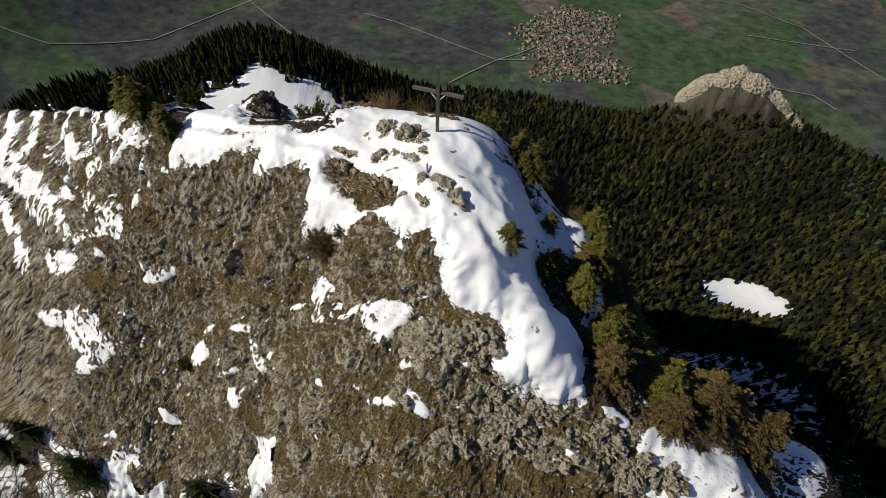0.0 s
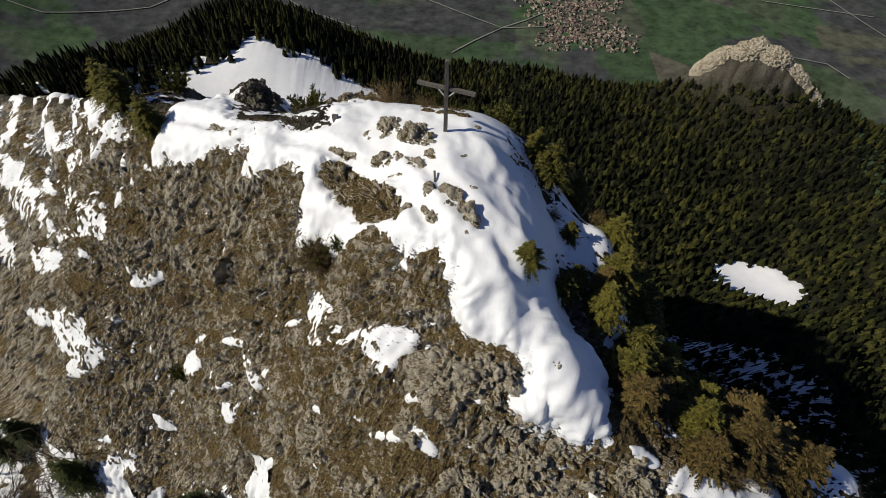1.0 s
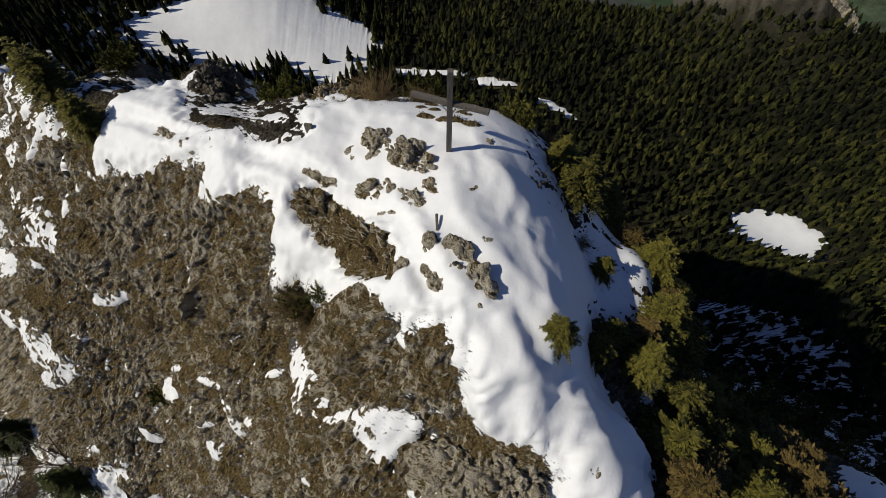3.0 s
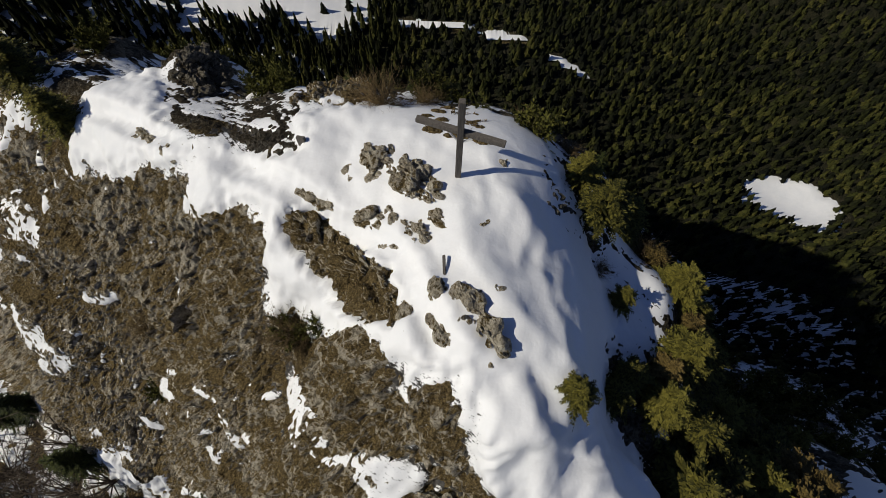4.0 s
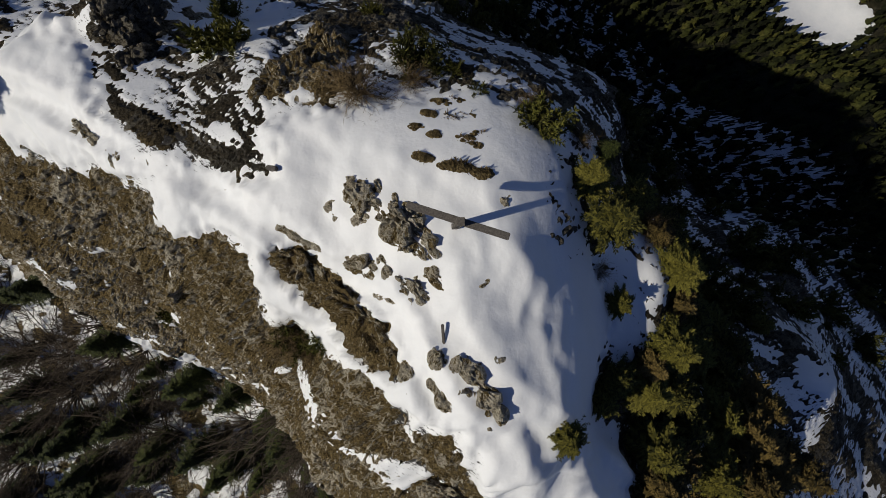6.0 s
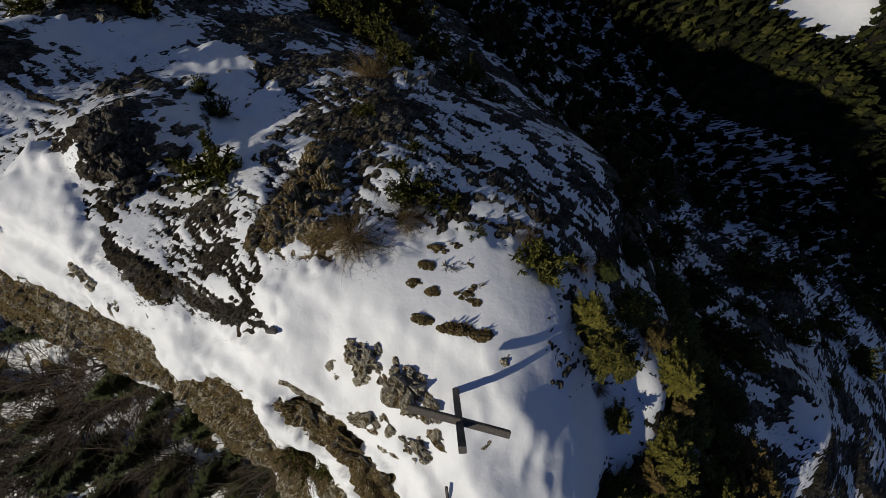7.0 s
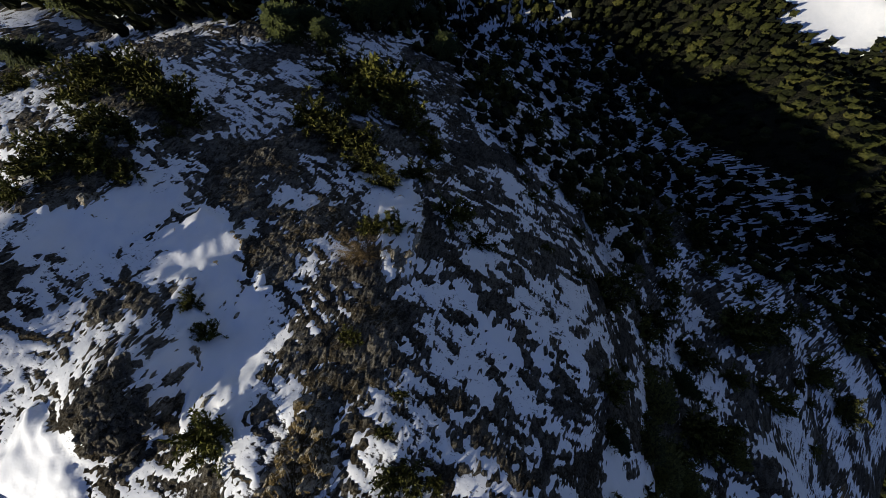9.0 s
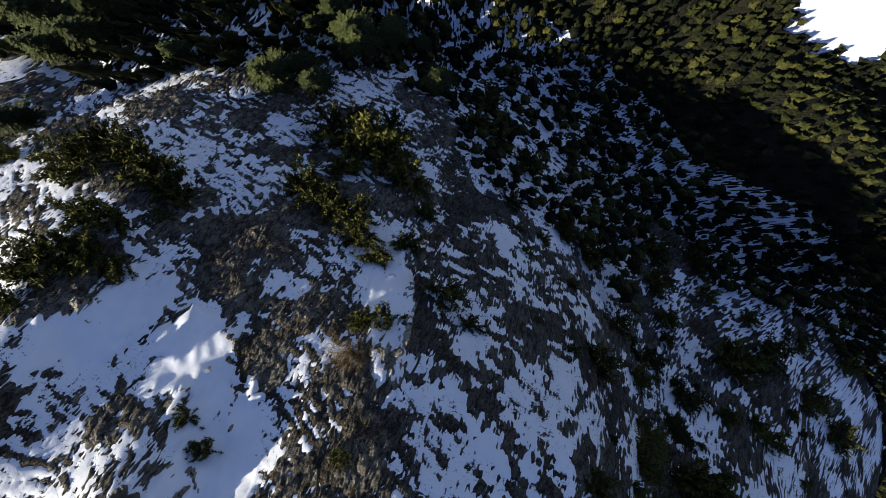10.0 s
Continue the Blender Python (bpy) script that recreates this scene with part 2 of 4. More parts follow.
def snow_depth(x, y):
    u, s = crest_at(x, y)
    edge = 0.42 * fbm(x / 1.3, y / 1.3, 5.0, 4, 0.65) + 0.34 * fbm(x / 0.45, y / 0.45, 6.0, 2, 0.6)
    top = inside(x, y, SNOW_FACE + SNOW_BACK) + edge
    main = np.clip(top * 0.30, -0.4, 0.30)
    ragged = 0.62 * fbm(x / 0.9, y / 0.9, 8.0, 3, 0.65) + 0.22 * fbm(x / 0.30, y / 0.30, 15.0, 2, 0.7)
    out = main
    for p in PATCH_NEAR + PATCH_FACE + PATCH_FAR:
        out = np.maximum(out, np.clip((1.3 * oval(x, y, *p) + 0.30 + 0.8 * ragged) * (0.12 + min(p[3], 0.5)) * 1.1, -0.4, 0.08))
    specks = 0.6 * (gnoise(x / 0.55, y / 0.38, 51.0) + 0.35 * gnoise(x / 4.0, y / 4.0, 53.0) - 0.40)
    out = np.maximum(out, np.where((s < -1) & (s > -20), np.clip(specks, -0.4, 0.06), -0.4))
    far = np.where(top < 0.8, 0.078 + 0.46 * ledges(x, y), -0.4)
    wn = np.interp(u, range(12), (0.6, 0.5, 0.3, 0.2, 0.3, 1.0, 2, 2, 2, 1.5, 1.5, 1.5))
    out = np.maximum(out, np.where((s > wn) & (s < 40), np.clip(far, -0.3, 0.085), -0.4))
    for p in HOLLOWS:
        out = np.maximum(out, np.clip((oval(x, y, *p) + 0.2 + 0.9 * ragged + 0.5 * gnoise(x / 1.6, y / 1.6, 3.0)) * 0.5, -0.4, 0.14))
    for p in CLEARINGS:
        out = np.maximum(out, np.clip((oval(x, y, *p) + 0.1 + 0.3 * ragged + 0.6 * fbm(x / 7, y / 7, 2.0, 3)) * 2.0, -0.4, 0.4))
    low = np.where(below_face(x, y) > 0, np.clip(0.09 + 0.7 * fbm(x / 3, y / 3, 2.0, 4, 0.65), -0.3, 0.3), -0.4)
    out = np.maximum(out, low)
    shoulder = np.where((u < 2.2) & (s < 1) & (s > -9), np.clip(0.03 - 0.03 * np.abs(s) + 0.7 * fbm(x / 2.4, y / 2.4, 6.0, 4, 0.6), -0.3, 0.25), -0.4)
    out = np.maximum(out, shoulder)
    for p in BARE:
        out = np.minimum(out, np.clip(-(oval(x, y, *p) + 0.75 * ragged) * 0.9 + 0.02, -0.3, 0.5))
    return out


def below_face(x, y):
    """How far the foot of the face has been passed, in metres."""
    u, s = crest_at(x, y)
    return -s - np.interp(u, (0, 1, 2, 3, 5, 7, 8, 11), (26, 23, 19.5, 18, 15, 14, 13, 12.5)) + 2 * gnoise(x / 4, y / 4, 3.0)


def wooded(x, y):
    """Where the conifer forest stands: 1 inside, 0 outside."""
    u, s = crest_at(x, y)
    start = np.interp(u, range(12), (12, 15, 23, 27, 27, 23, 21, 22, 26, 30, 30, 28)) + 4 * gnoise(x / 9, y / 9, 4.0)
    w = (s > start).astype(float)
    for p in CLEARINGS:
        w = np.where(oval(x, y, *p) + 0.6 * fbm(x / 7, y / 7, 2.0, 3) + 0.65 * gnoise(x / 1.7, y / 1.7, 9.0) > 0.06, 0, w)
    return np.where(oval(x, y, 74.5, 116.5, 15, 7, -18) + 0.4 * gnoise(x / 4, y / 4, 1.0) > 0, 0, w)
# ---- end of terrain form ----


# materials
def material(name, rough=0.9, metal=0.0, spec=0.3):
    m = bpy.data.materials.new(name)
    m.use_nodes = True
    nt = m.node_tree
    b = nt.nodes["Principled BSDF"]
    b.inputs["Roughness"].default_value = rough
    b.inputs["Metallic"].default_value = metal
    b.inputs["Specular IOR Level"].default_value = spec
    return m, nt, b


def tex(nt, kind="noise", scale=1.0, detail=6.0, rough=0.6, coord=None, distort=0.0):
    if coord is None:
        coord = nt.nodes.new("ShaderNodeTexCoord").outputs["Object"]
    if kind == "noise":
        t = nt.nodes.new("ShaderNodeTexNoise")
        t.inputs["Detail"].default_value, t.inputs["Roughness"].default_value = detail, rough
        t.inputs["Distortion"].default_value = distort
    else:
        t = nt.nodes.new("ShaderNodeTexVoronoi")
        t.feature = kind
    t.inputs["Scale"].default_value = scale
    nt.links.new(coord, t.inputs["Vector"])
    return t.outputs["Fac"] if kind == "noise" else t.outputs["Distance"]


def ramp(nt, fac, stops):
    r = nt.nodes.new("ShaderNodeValToRGB")
    e = r.color_ramp.elements
    while len(e) < len(stops):
        e.new(0.5)
    for k, (p, c) in zip(e, stops):
        k.position = p
        k.color = (*c, 1) if len(c) == 3 else c
    nt.links.new(fac, r.inputs[0])
    return r.outputs[0]


def mix(nt, fac, a, b, mode="MIX"):
    m = nt.nodes.new("ShaderNodeMix")
    m.data_type, m.blend_type = "RGBA", mode
    for k, v in ((0, fac), (6, a), (7, b)):
        if isinstance(v, (int, float)):
            m.inputs[k].default_value = v
        elif isinstance(v, tuple):
            m.inputs[k].default_value = (*v, 1)
        else:
            nt.links.new(v, m.inputs[k])
    return m.outputs[2]


def maths(nt, op, a, b=0.0):
    m = nt.nodes.new("ShaderNodeMath")
    m.operation = op
    for k, v in ((0, a), (1, b)):
        if isinstance(v, (int, float)):
            m.inputs[k].default_value = v
        else:
            nt.links.new(v, m.inputs[k])
    return m.outputs[0]


def bump(nt, b, height, strength=0.6, distance=0.1):
    n = nt.nodes.new("ShaderNodeBump")
    n.inputs["Strength"].default_value, n.inputs["Distance"].default_value = strength, distance
    nt.links.new(height, n.inputs["Height"])
    nt.links.new(n.outputs[0], b.inputs["Normal"])


def stretched(nt, s):
    c = nt.nodes.new("ShaderNodeTexCoord").outputs["Object"]
    m = nt.nodes.new("ShaderNodeMapping")
    m.inputs["Scale"].default_value = s
    nt.links.new(c, m.inputs["Vector"])
    return m.outputs[0]


def along_strata(nt, s):
    """Coordinates drawn out along the run of the rock's strata."""
    m = nt.nodes.new("ShaderNodeMapping")
    m.vector_type = "TEXTURE"
    m.inputs["Rotation"].default_value, m.inputs["Scale"].default_value = (0, 0, radians(-31)), s
    nt.links.new(nt.nodes.new("ShaderNodeTexCoord").outputs["Object"], m.inputs["Vector"])
    return m.outputs[0]


def colour(nt, b, socket):
    nt.links.new(socket, b.inputs["Base Color"])


def rock_material():
    """Pale limestone with dead brown grass on its ledges."""
    m, nt, b = material("limestone_and_dry_grass", 0.95, spec=0.15)
    big, mid, fine = tex(nt, scale=0.35, detail=5), tex(nt, scale=1.6, detail=9, rough=0.7), tex(nt, scale=9, detail=8, rough=0.75)
    crack = tex(nt, "DISTANCE_TO_EDGE", 1.3, coord=stretched(nt, (1.0, 1.0, 0.6)))
    stone = ramp(nt, mid, [(0.28, (0.24, 0.205, 0.15)), (0.43, (0.42, 0.37, 0.29)), (0.60, (0.56, 0.51, 0.42)), (0.8, (0.66, 0.62, 0.54))])
    stone = mix(nt, 0.75, stone, ramp(nt, fine, [(0.36, (0.34, 0.31, 0.26)), (0.50, (1.12, 1.12, 1.1))]), "MULTIPLY")
    grain = tex(nt, scale=26, detail=5, rough=0.7)
    stone = mix(nt, 0.8, stone, ramp(nt, grain, [(0.37, (0.36, 0.33, 0.29)), (0.50, (1.18, 1.18, 1.15))]), "MULTIPLY")
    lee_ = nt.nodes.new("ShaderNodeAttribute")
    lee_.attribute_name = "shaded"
    # shade of the far slope painted in: stone and grass go near black
    painted_shade = maths(nt, "MULTIPLY", lee_.outputs["Fac"], 0.9)
    shaded_stone = ramp(nt, fine, [(0.38, (0.007, 0.007, 0.006)), (0.53, (0.022, 0.021, 0.019)), (0.68, (0.095, 0.09, 0.082))])
    grass = ramp(nt, maths(nt, "ADD", maths(nt, "MULTIPLY", fine, 0.55), maths(nt, "MULTIPLY", grain, 0.45)), [(0.40, (0.020, 0.014, 0.006)), (0.49, (0.125, 0.088, 0.036)), (0.60, (0.31, 0.23, 0.108))])
    sep = nt.nodes.new("ShaderNodeSeparateXYZ")
    nt.links.new(nt.nodes.new("ShaderNodeNewGeometry").outputs["Normal"], sep.inputs[0])
    a = nt.nodes.new("ShaderNodeAttribute")
    a.attribute_name = "turf"
    f = maths(nt, "ADD", a.outputs["Fac"], maths(nt, "MULTIPLY", maths(nt, "SUBTRACT", mid, 0.5), 1.2))
    f = maths(nt, "ADD", f, maths(nt, "MULTIPLY", maths(nt, "SUBTRACT", big, 0.5), 0.4))
    f = maths(nt, "ADD", f, maths(nt, "MULTIPLY", maths(nt, "SUBTRACT", sep.outputs["Z"], 0.58), 1.1))          # grass holds on the flatter ledges
    f = ramp(nt, maths(nt, "ADD", f, maths(nt, "MULTIPLY", maths(nt, "SUBTRACT", tex(nt, scale=6.5, detail=7, rough=0.7, coord=along_strata(nt, (1.5, 0.6, 0.9)), distort=0.5), 0.5), 2.6)), [(0.42, (0, 0, 0)), (0.58, (1, 1, 1))])
    j = nt.nodes.new("ShaderNodeAttribute")
    j.attribute_name = "joint"
    stone = mix(nt, 1.0, stone, ramp(nt, maths(nt, "ADD", j.outputs["Fac"], maths(nt, "MULTIPLY", maths(nt, "SUBTRACT", fine, 0.5), 0.25)), [(0.0, (0.16, 0.14, 0.11)), (0.11, (1, 1, 1))]), "MULTIPLY")
    w = nt.nodes.new("ShaderNodeAttribute")
    w.attribute_name = "wood"
    soil = ramp(nt, mid, [(0.3, (0.012, 0.014, 0.007)), (0.7, (0.035, 0.032, 0.016))])
    colour(nt, b, mix(nt, w.outputs["Fac"], mix(nt, painted_shade, mix(nt, f, stone, grass), shaded_stone), soil))
    h = maths(nt, "ADD", maths(nt, "MULTIPLY", mid, 1.4), maths(nt, "MULTIPLY", fine, 0.5))
    h = maths(nt, "ADD", h, maths(nt, "MULTIPLY", maths(nt, "MINIMUM", crack, 0.12), 2.0))
    bump(nt, b, h, 1.0, 0.35)
    return m


def snow_material():
    """Settled snow; where it is thin, stones and grass tips come through."""
    m, nt, b = material("spring_snow", 0.55, spec=0.3)
    big, fine = tex(nt, scale=0.5, detail=4), tex(nt, scale=9.0, detail=7, rough=0.65)
    white = ramp(nt, big, [(0.3, (0.78, 0.79, 0.80)), (0.7, (0.86, 0.86, 0.86))])
    strata_ = along_strata(nt, (1.3, 0.5, 0.8))
    a = nt.nodes.new("ShaderNodeAttribute")
    a.attribute_name = "deep"
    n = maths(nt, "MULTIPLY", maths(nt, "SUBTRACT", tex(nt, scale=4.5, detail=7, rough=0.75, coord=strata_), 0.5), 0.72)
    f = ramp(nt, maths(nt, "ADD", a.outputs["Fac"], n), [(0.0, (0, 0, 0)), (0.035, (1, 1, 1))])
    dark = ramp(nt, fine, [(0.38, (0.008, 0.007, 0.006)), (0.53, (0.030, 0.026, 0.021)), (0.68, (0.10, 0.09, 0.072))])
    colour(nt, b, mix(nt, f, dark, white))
    h = maths(nt, "ADD", maths(nt, "MULTIPLY", fine, 0.25), tex(nt, scale=1.2, detail=3))
    bump(nt, b, h, 0.24, 0.14)
    return m


def leaf_material(name, dark, light, scale=2.0):
    m, nt, b = material(name, 0.75, spec=0.2)
    i = nt.nodes.new("ShaderNodeNewGeometry").outputs["Random Per Island"]
    o = nt.nodes.new("ShaderNodeObjectInfo").outputs["Random"]
    f = maths(nt, "ADD", maths(nt, "MULTIPLY", i, 0.55), maths(nt, "MULTIPLY", tex(nt, scale=scale, detail=3), 0.45))
    f = maths(nt, "ADD", f, maths(nt, "MULTIPLY", maths(nt, "SUBTRACT", o, 0.5), 0.3))
    colour(nt, b, ramp(nt, f, [(0.2, dark), (0.8, light)]))
    return m


def forest_material():
    """Conifers of the woods, each tree with its own tone from blackish green to olive brown."""
    m, nt, b = material("forest_needles", 0.8, spec=0.12)
    a = nt.nodes.new("ShaderNodeAttribute")
    a.attribute_name = "tone"
    i = nt.nodes.new("ShaderNodeNewGeometry").outputs["Random Per Island"]
    f = maths(nt, "ADD", maths(nt, "MULTIPLY", a.outputs["Fac"], 0.8), maths(nt, "MULTIPLY", i, 0.2))
    c = ramp(nt, f, [(0.05, (0.003, 0.004, 0.002)), (0.45, (0.010, 0.012, 0.003)), (0.75, (0.032, 0.035, 0.008)), (0.97, (0.062, 0.058, 0.014))])
    colour(nt, b, mix(nt, 0.8, c, ramp(nt, tex(nt, scale=3.0, detail=4, rough=0.7), [(0.35, (0.35, 0.35, 0.35)), (0.6, (1.25, 1.25, 1.2))]), "MULTIPLY"))
    return m


def wood_material(name, dark, light, scale=(14, 14, 1.2)):
    m, nt, b = material(name, 0.85, spec=0.2)
    g = tex(nt, scale=1.5, detail=8, rough=0.7, coord=stretched(nt, scale))
    colour(nt, b, ramp(nt, g, [(0.3, dark), (0.7, light)]))
    bump(nt, b, g, 0.5, 0.02)
    return m


def valley_material():
    """Fields, woods and bare ploughland of the valley floor."""
    m, nt, b = material("valley_land", 1.0, spec=0.05)
    v = nt.nodes.new("ShaderNodeTexVoronoi")
    v.inputs["Scale"].default_value = 0.009
    nt.links.new(stretched(nt, (1.0, 0.7, 0.0)), v.inputs["Vector"])
    sep = nt.nodes.new("ShaderNodeSeparateColor")
    nt.links.new(v.outputs["Color"], sep.inputs[0])
    field = ramp(nt, sep.outputs[0], [(0.0, (0.060, 0.100, 0.048)), (0.4, (0.070, 0.112, 0.055)), (0.6, (0.110, 0.115, 0.085)), (0.75, (0.055, 0.092, 0.045)), (1.0, (0.145, 0.125, 0.100))])
    woods = ramp(nt, tex(nt, scale=0.0035, detail=7, rough=0.55, distort=0.6), [(0.52, (0, 0, 0)), (0.57, (1, 1, 1))])
    fine = ramp(nt, tex(nt, scale=0.05, detail=6), [(0.3, (0.38, 0.38, 0.40)), (0.7, (1.05, 1.05, 1.05))])
    base = mix(nt, woods, field, ramp(nt, tex(nt, scale=0.03, detail=4), [(0.3, (0.05, 0.055, 0.055)), (0.7, (0.085, 0.085, 0.085))]))
    colour(nt, b, mix(nt, 1.0, base, fine, "MULTIPLY"))
    return m


def forest_floor_material():
    m, nt, b = material("forest_floor", 1.0, spec=0.05)
    n = tex(nt, scale=0.4, detail=6)
    colour(nt, b, ramp(nt, n, [(0.3, (0.02, 0.022, 0.012)), (0.7, (0.055, 0.048, 0.025))]))
    return m


ROCK, SNOW = rock_material(), snow_material()
SPRUCE = leaf_material("spruce_needles", (0.008, 0.013, 0.004), (0.065, 0.075, 0.016))
PINE = leaf_material("pine_needles", (0.014, 0.017, 0.004), (0.125, 0.120, 0.022))
FAR_NEEDLES = forest_material()
LARCH = leaf_material("larch_needles", (0.016, 0.018, 0.004), (0.165, 0.145, 0.026))
RUSSET = leaf_material("russet_needles", (0.026, 0.020, 0.006), (0.175, 0.122, 0.038))
TWIG = leaf_material("bare_twigs", (0.05, 0.034, 0.016), (0.20, 0.14, 0.066))
BARK = wood_material("bark", (0.03, 0.022, 0.016), (0.10, 0.08, 0.06))
WEATHERED = wood_material("weathered_timber", (0.05, 0.045, 0.040), (0.17, 0.15, 0.13))
STEEL = material("dull_steel", 0.5, 0.8)[0]
VALLEY, FLOOR = valley_material(), forest_floor_material()


# mesh helpers
def mesh_object(name, verts, faces, mat, parent=None, smooth=True):
    """One mesh object from arrays of corners and of triangles or quads."""
    me = bpy.data.meshes.new(name)
    verts = np.asarray(verts, np.float32)
    faces = np.asarray(faces, np.int32)
    n, k = faces.shape
    me.vertices.add(len(verts))
    me.vertices.foreach_set("co", verts.ravel())
    me.loops.add(n * k)
    me.loops.foreach_set("vertex_index", faces.ravel())
    me.polygons.add(n)
    me.polygons.foreach_set("loop_start", np.arange(0, n * k, k, dtype=np.int32))
    me.polygons.foreach_set("loop_total", np.full(n, k, dtype=np.int32))
    me.polygons.foreach_set("use_smooth", np.full(n, smooth))
    me.update(calc_edges=True)
    me.validate()
    me.materials.append(mat)
    ob = new(name, me)
    ob.parent = parent
    return ob


def part(name, bm, mat, parent, label=""):
    me = bpy.data.meshes.new(name)
    bm.to_mesh(me)
    bm.free()
    me.materials.append(mat)
    ob = new(name, me)
    ob.parent = parent
    if label:
        ob["label"] = label
    return ob


def empty(name, x, y, z, turn=0.0, size=1.0):
    ob = new(name)
    ob.matrix_basis = pose(x, y, z, 0, 0, turn) @ Matrix.Diagonal((size, size, size, 1))
    return ob


def lines(lo, a, b, hi, fine, grow, grow_up=0):
    """Grid lines, fine between a and b and coarser outwards."""
    mid = list(np.arange(a, b + 1e-6, fine))
    up, st = [], fine
    while mid[-1] + sum(up) < hi:
        st = min(st * (grow_up or grow), 2.0)
        up.append(st)
    dn, st = [], fine
    while mid[0] - sum(dn) > lo:
        st = min(st * grow, 2.0)
        dn.append(st)
    return np.concatenate([mid[0] - np.cumsum(dn)[::-1], mid, mid[-1] + np.cumsum(up)])


def grid_faces(ny, nx):
    i = np.arange(ny * nx).reshape(ny, nx)
    return np.stack([i[:-1, :-1], i[:-1, 1:], i[1:, 1:], i[1:, :-1]], -1).reshape(-1, 4)


# ---- the mountain ----
def cells(x, y, z, size, seed):
    """A value of its own for each block of a broken rock, and the distance to the block's joint."""
    x, y, z = x / size, y / size, z / size
    xi, yi, zi = np.floor(x).astype(int), np.floor(y).astype(int), np.floor(z).astype(int)
    d1, d2, val = np.full(x.shape, 9.0), np.full(x.shape, 9.0), np.zeros(x.shape)
    for dx in (-1, 0, 1):
        for dy in (-1, 0, 1):
            for dz in (-1, 0, 1):
                k = _perm[_perm[_perm[(xi + dx + seed) & 511] + ((yi + dy) & 511)] + ((zi + dz) & 511)]
                g = _grad[k] * 0.55 + 0.5
                q = (xi + dx + g[..., 0] - x) ** 2 + (yi + dy + g[..., 1] - y) ** 2 + (zi + dz + g[..., 2] - z) ** 2
                near = q < d1
                d2 = np.where(near, d1, np.minimum(d2, q))
                val = np.where(near, k / 511.0, val)
                d1 = np.where(near, q, d1)
    return val, np.sqrt(d2) - np.sqrt(d1)


def blur(a, n):
    k = np.hanning(2 * n + 3)[1:-1]
    k /= k.sum()
    for axis in (0, 1):
        pad = [(n, n) if i == axis else (0, 0) for i in (0, 1)]
        b, total = np.pad(a, pad, mode="edge"), 0.0
        for i, w in enumerate(k):
            sl = [slice(None)] * 2
            sl[axis] = slice(i, i + a.shape[axis])
            total = total + w * b[tuple(sl)]
        a = total
    return a


BOX = (-98, 95, -45, 150)
gx, gy = lines(BOX[0], -30, 14, BOX[1], 0.112, 1.045, 1.02), lines(BOX[2], 10, 58, BOX[3], 0.112, 1.045)
X, Y = np.meshgrid(gx, gy)
Z = ground(X, Y)
core = step(-25, -22, X) * step(19, 15, X) * step(9, 12, Y) * step(62, 58, Y)
Z = Z + core * (blur(Z, 11) - Z)
U, SIDE = crest_at(X, Y)
# the small hump behind the summit, the crag on the far crest, and the trodden trench along the snow
Z = Z + hill(X, Y, -5.9, 35.2, 0.4, 1.6) + hill(X, Y, -5.6, 37.0, 0.4, 1.4) + hill(X, Y, -13.5, 38.5, 2.1, 1.9) + hill(X, Y, -12.3, 38.8, 1.1, 1.4) - hill(X, Y, -9.8, 39.4, 0.9, 2.8) - 0.55 * step(0.8, 4.5, X) * step(16, 21, Y) * step(36, 31, Y)
# the crest by the crag, the saddle behind the summit, the bench under the snow's edge, ribs and gullies of the far slope
Z = Z + hill(X, Y, -11, 31, 1.0, 2.0) - hill(X, Y, -5, 36.8, 1.3, 2.4) - 1.0 * step(3.4, 5.8, X) * step(9.0, 7.2, X) * step(18.0, 20.5, Y) * step(29.0, 26, Y) + hill(X, Y, 3.4, 31, 0.6, 2.2) + hill(X, Y, 3.5, 16.8, 0.8, 1.8) + hill(X, Y, 8.6, 26.4, 1.5, 1.8) + hill(X, Y, 7.8, 23.6, 0.7, 1.3)
Z = Z + hill(X, Y, 8, 36, 2.2, 3.2) + hill(X, Y, 11.8, 36.5, 2.0, 3.5) - hill(X, Y, -14, 48.5, 1.6, 3.0) + hill(X, Y, 26, 18, 3.5, 4.0) - hill(X, Y, 18.5, 38.5, 5.0, 5.5) - hill(X, Y, -12.4, 26.2, 0.8, 1.6)
nxv, nyv = -np.gradient(Z, gx, axis=1), -np.gradient(Z, gy, axis=0)
ln = np.sqrt(nxv ** 2 + nyv ** 2 + 1)
NX, NY, NZ = nxv / ln, nyv / ln, 1 / ln
depth = snow_depth(X, Y)
wood = blur(wooded(X, Y), 2)
craggy = step(0.95, 0.75, NZ)
wpx, wpy, wpz = X + 0.35 * gnoise(X / 0.7, Y / 0.7, Z), Y + 0.35 * gnoise(X / 0.7 + 5, Y / 0.7, Z), 0.55 * Z
b1, j1 = cells(wpx, wpy, wpz, 1.25, 3)
b2, j2 = cells(wpx, wpy, wpz, 0.42, 11)
ridged = 1 - 2.2 * np.abs(gnoise(X / 2.3 + Z / 5, Y / 2.3, Z / 2.3))
flute = 1 - 2.4 * np.abs(gnoise(X / 0.55, Y / 0.55, Z / 1.6))               # upright ribs weathered into the face
bare = step(-0.3, 0.3, fbm(X / 2.2, Y / 2.2, Z / 2.2, 5, 0.66) + 0.16 * step(-6, -10, X) + 0.05)          # where rock shows through the turf
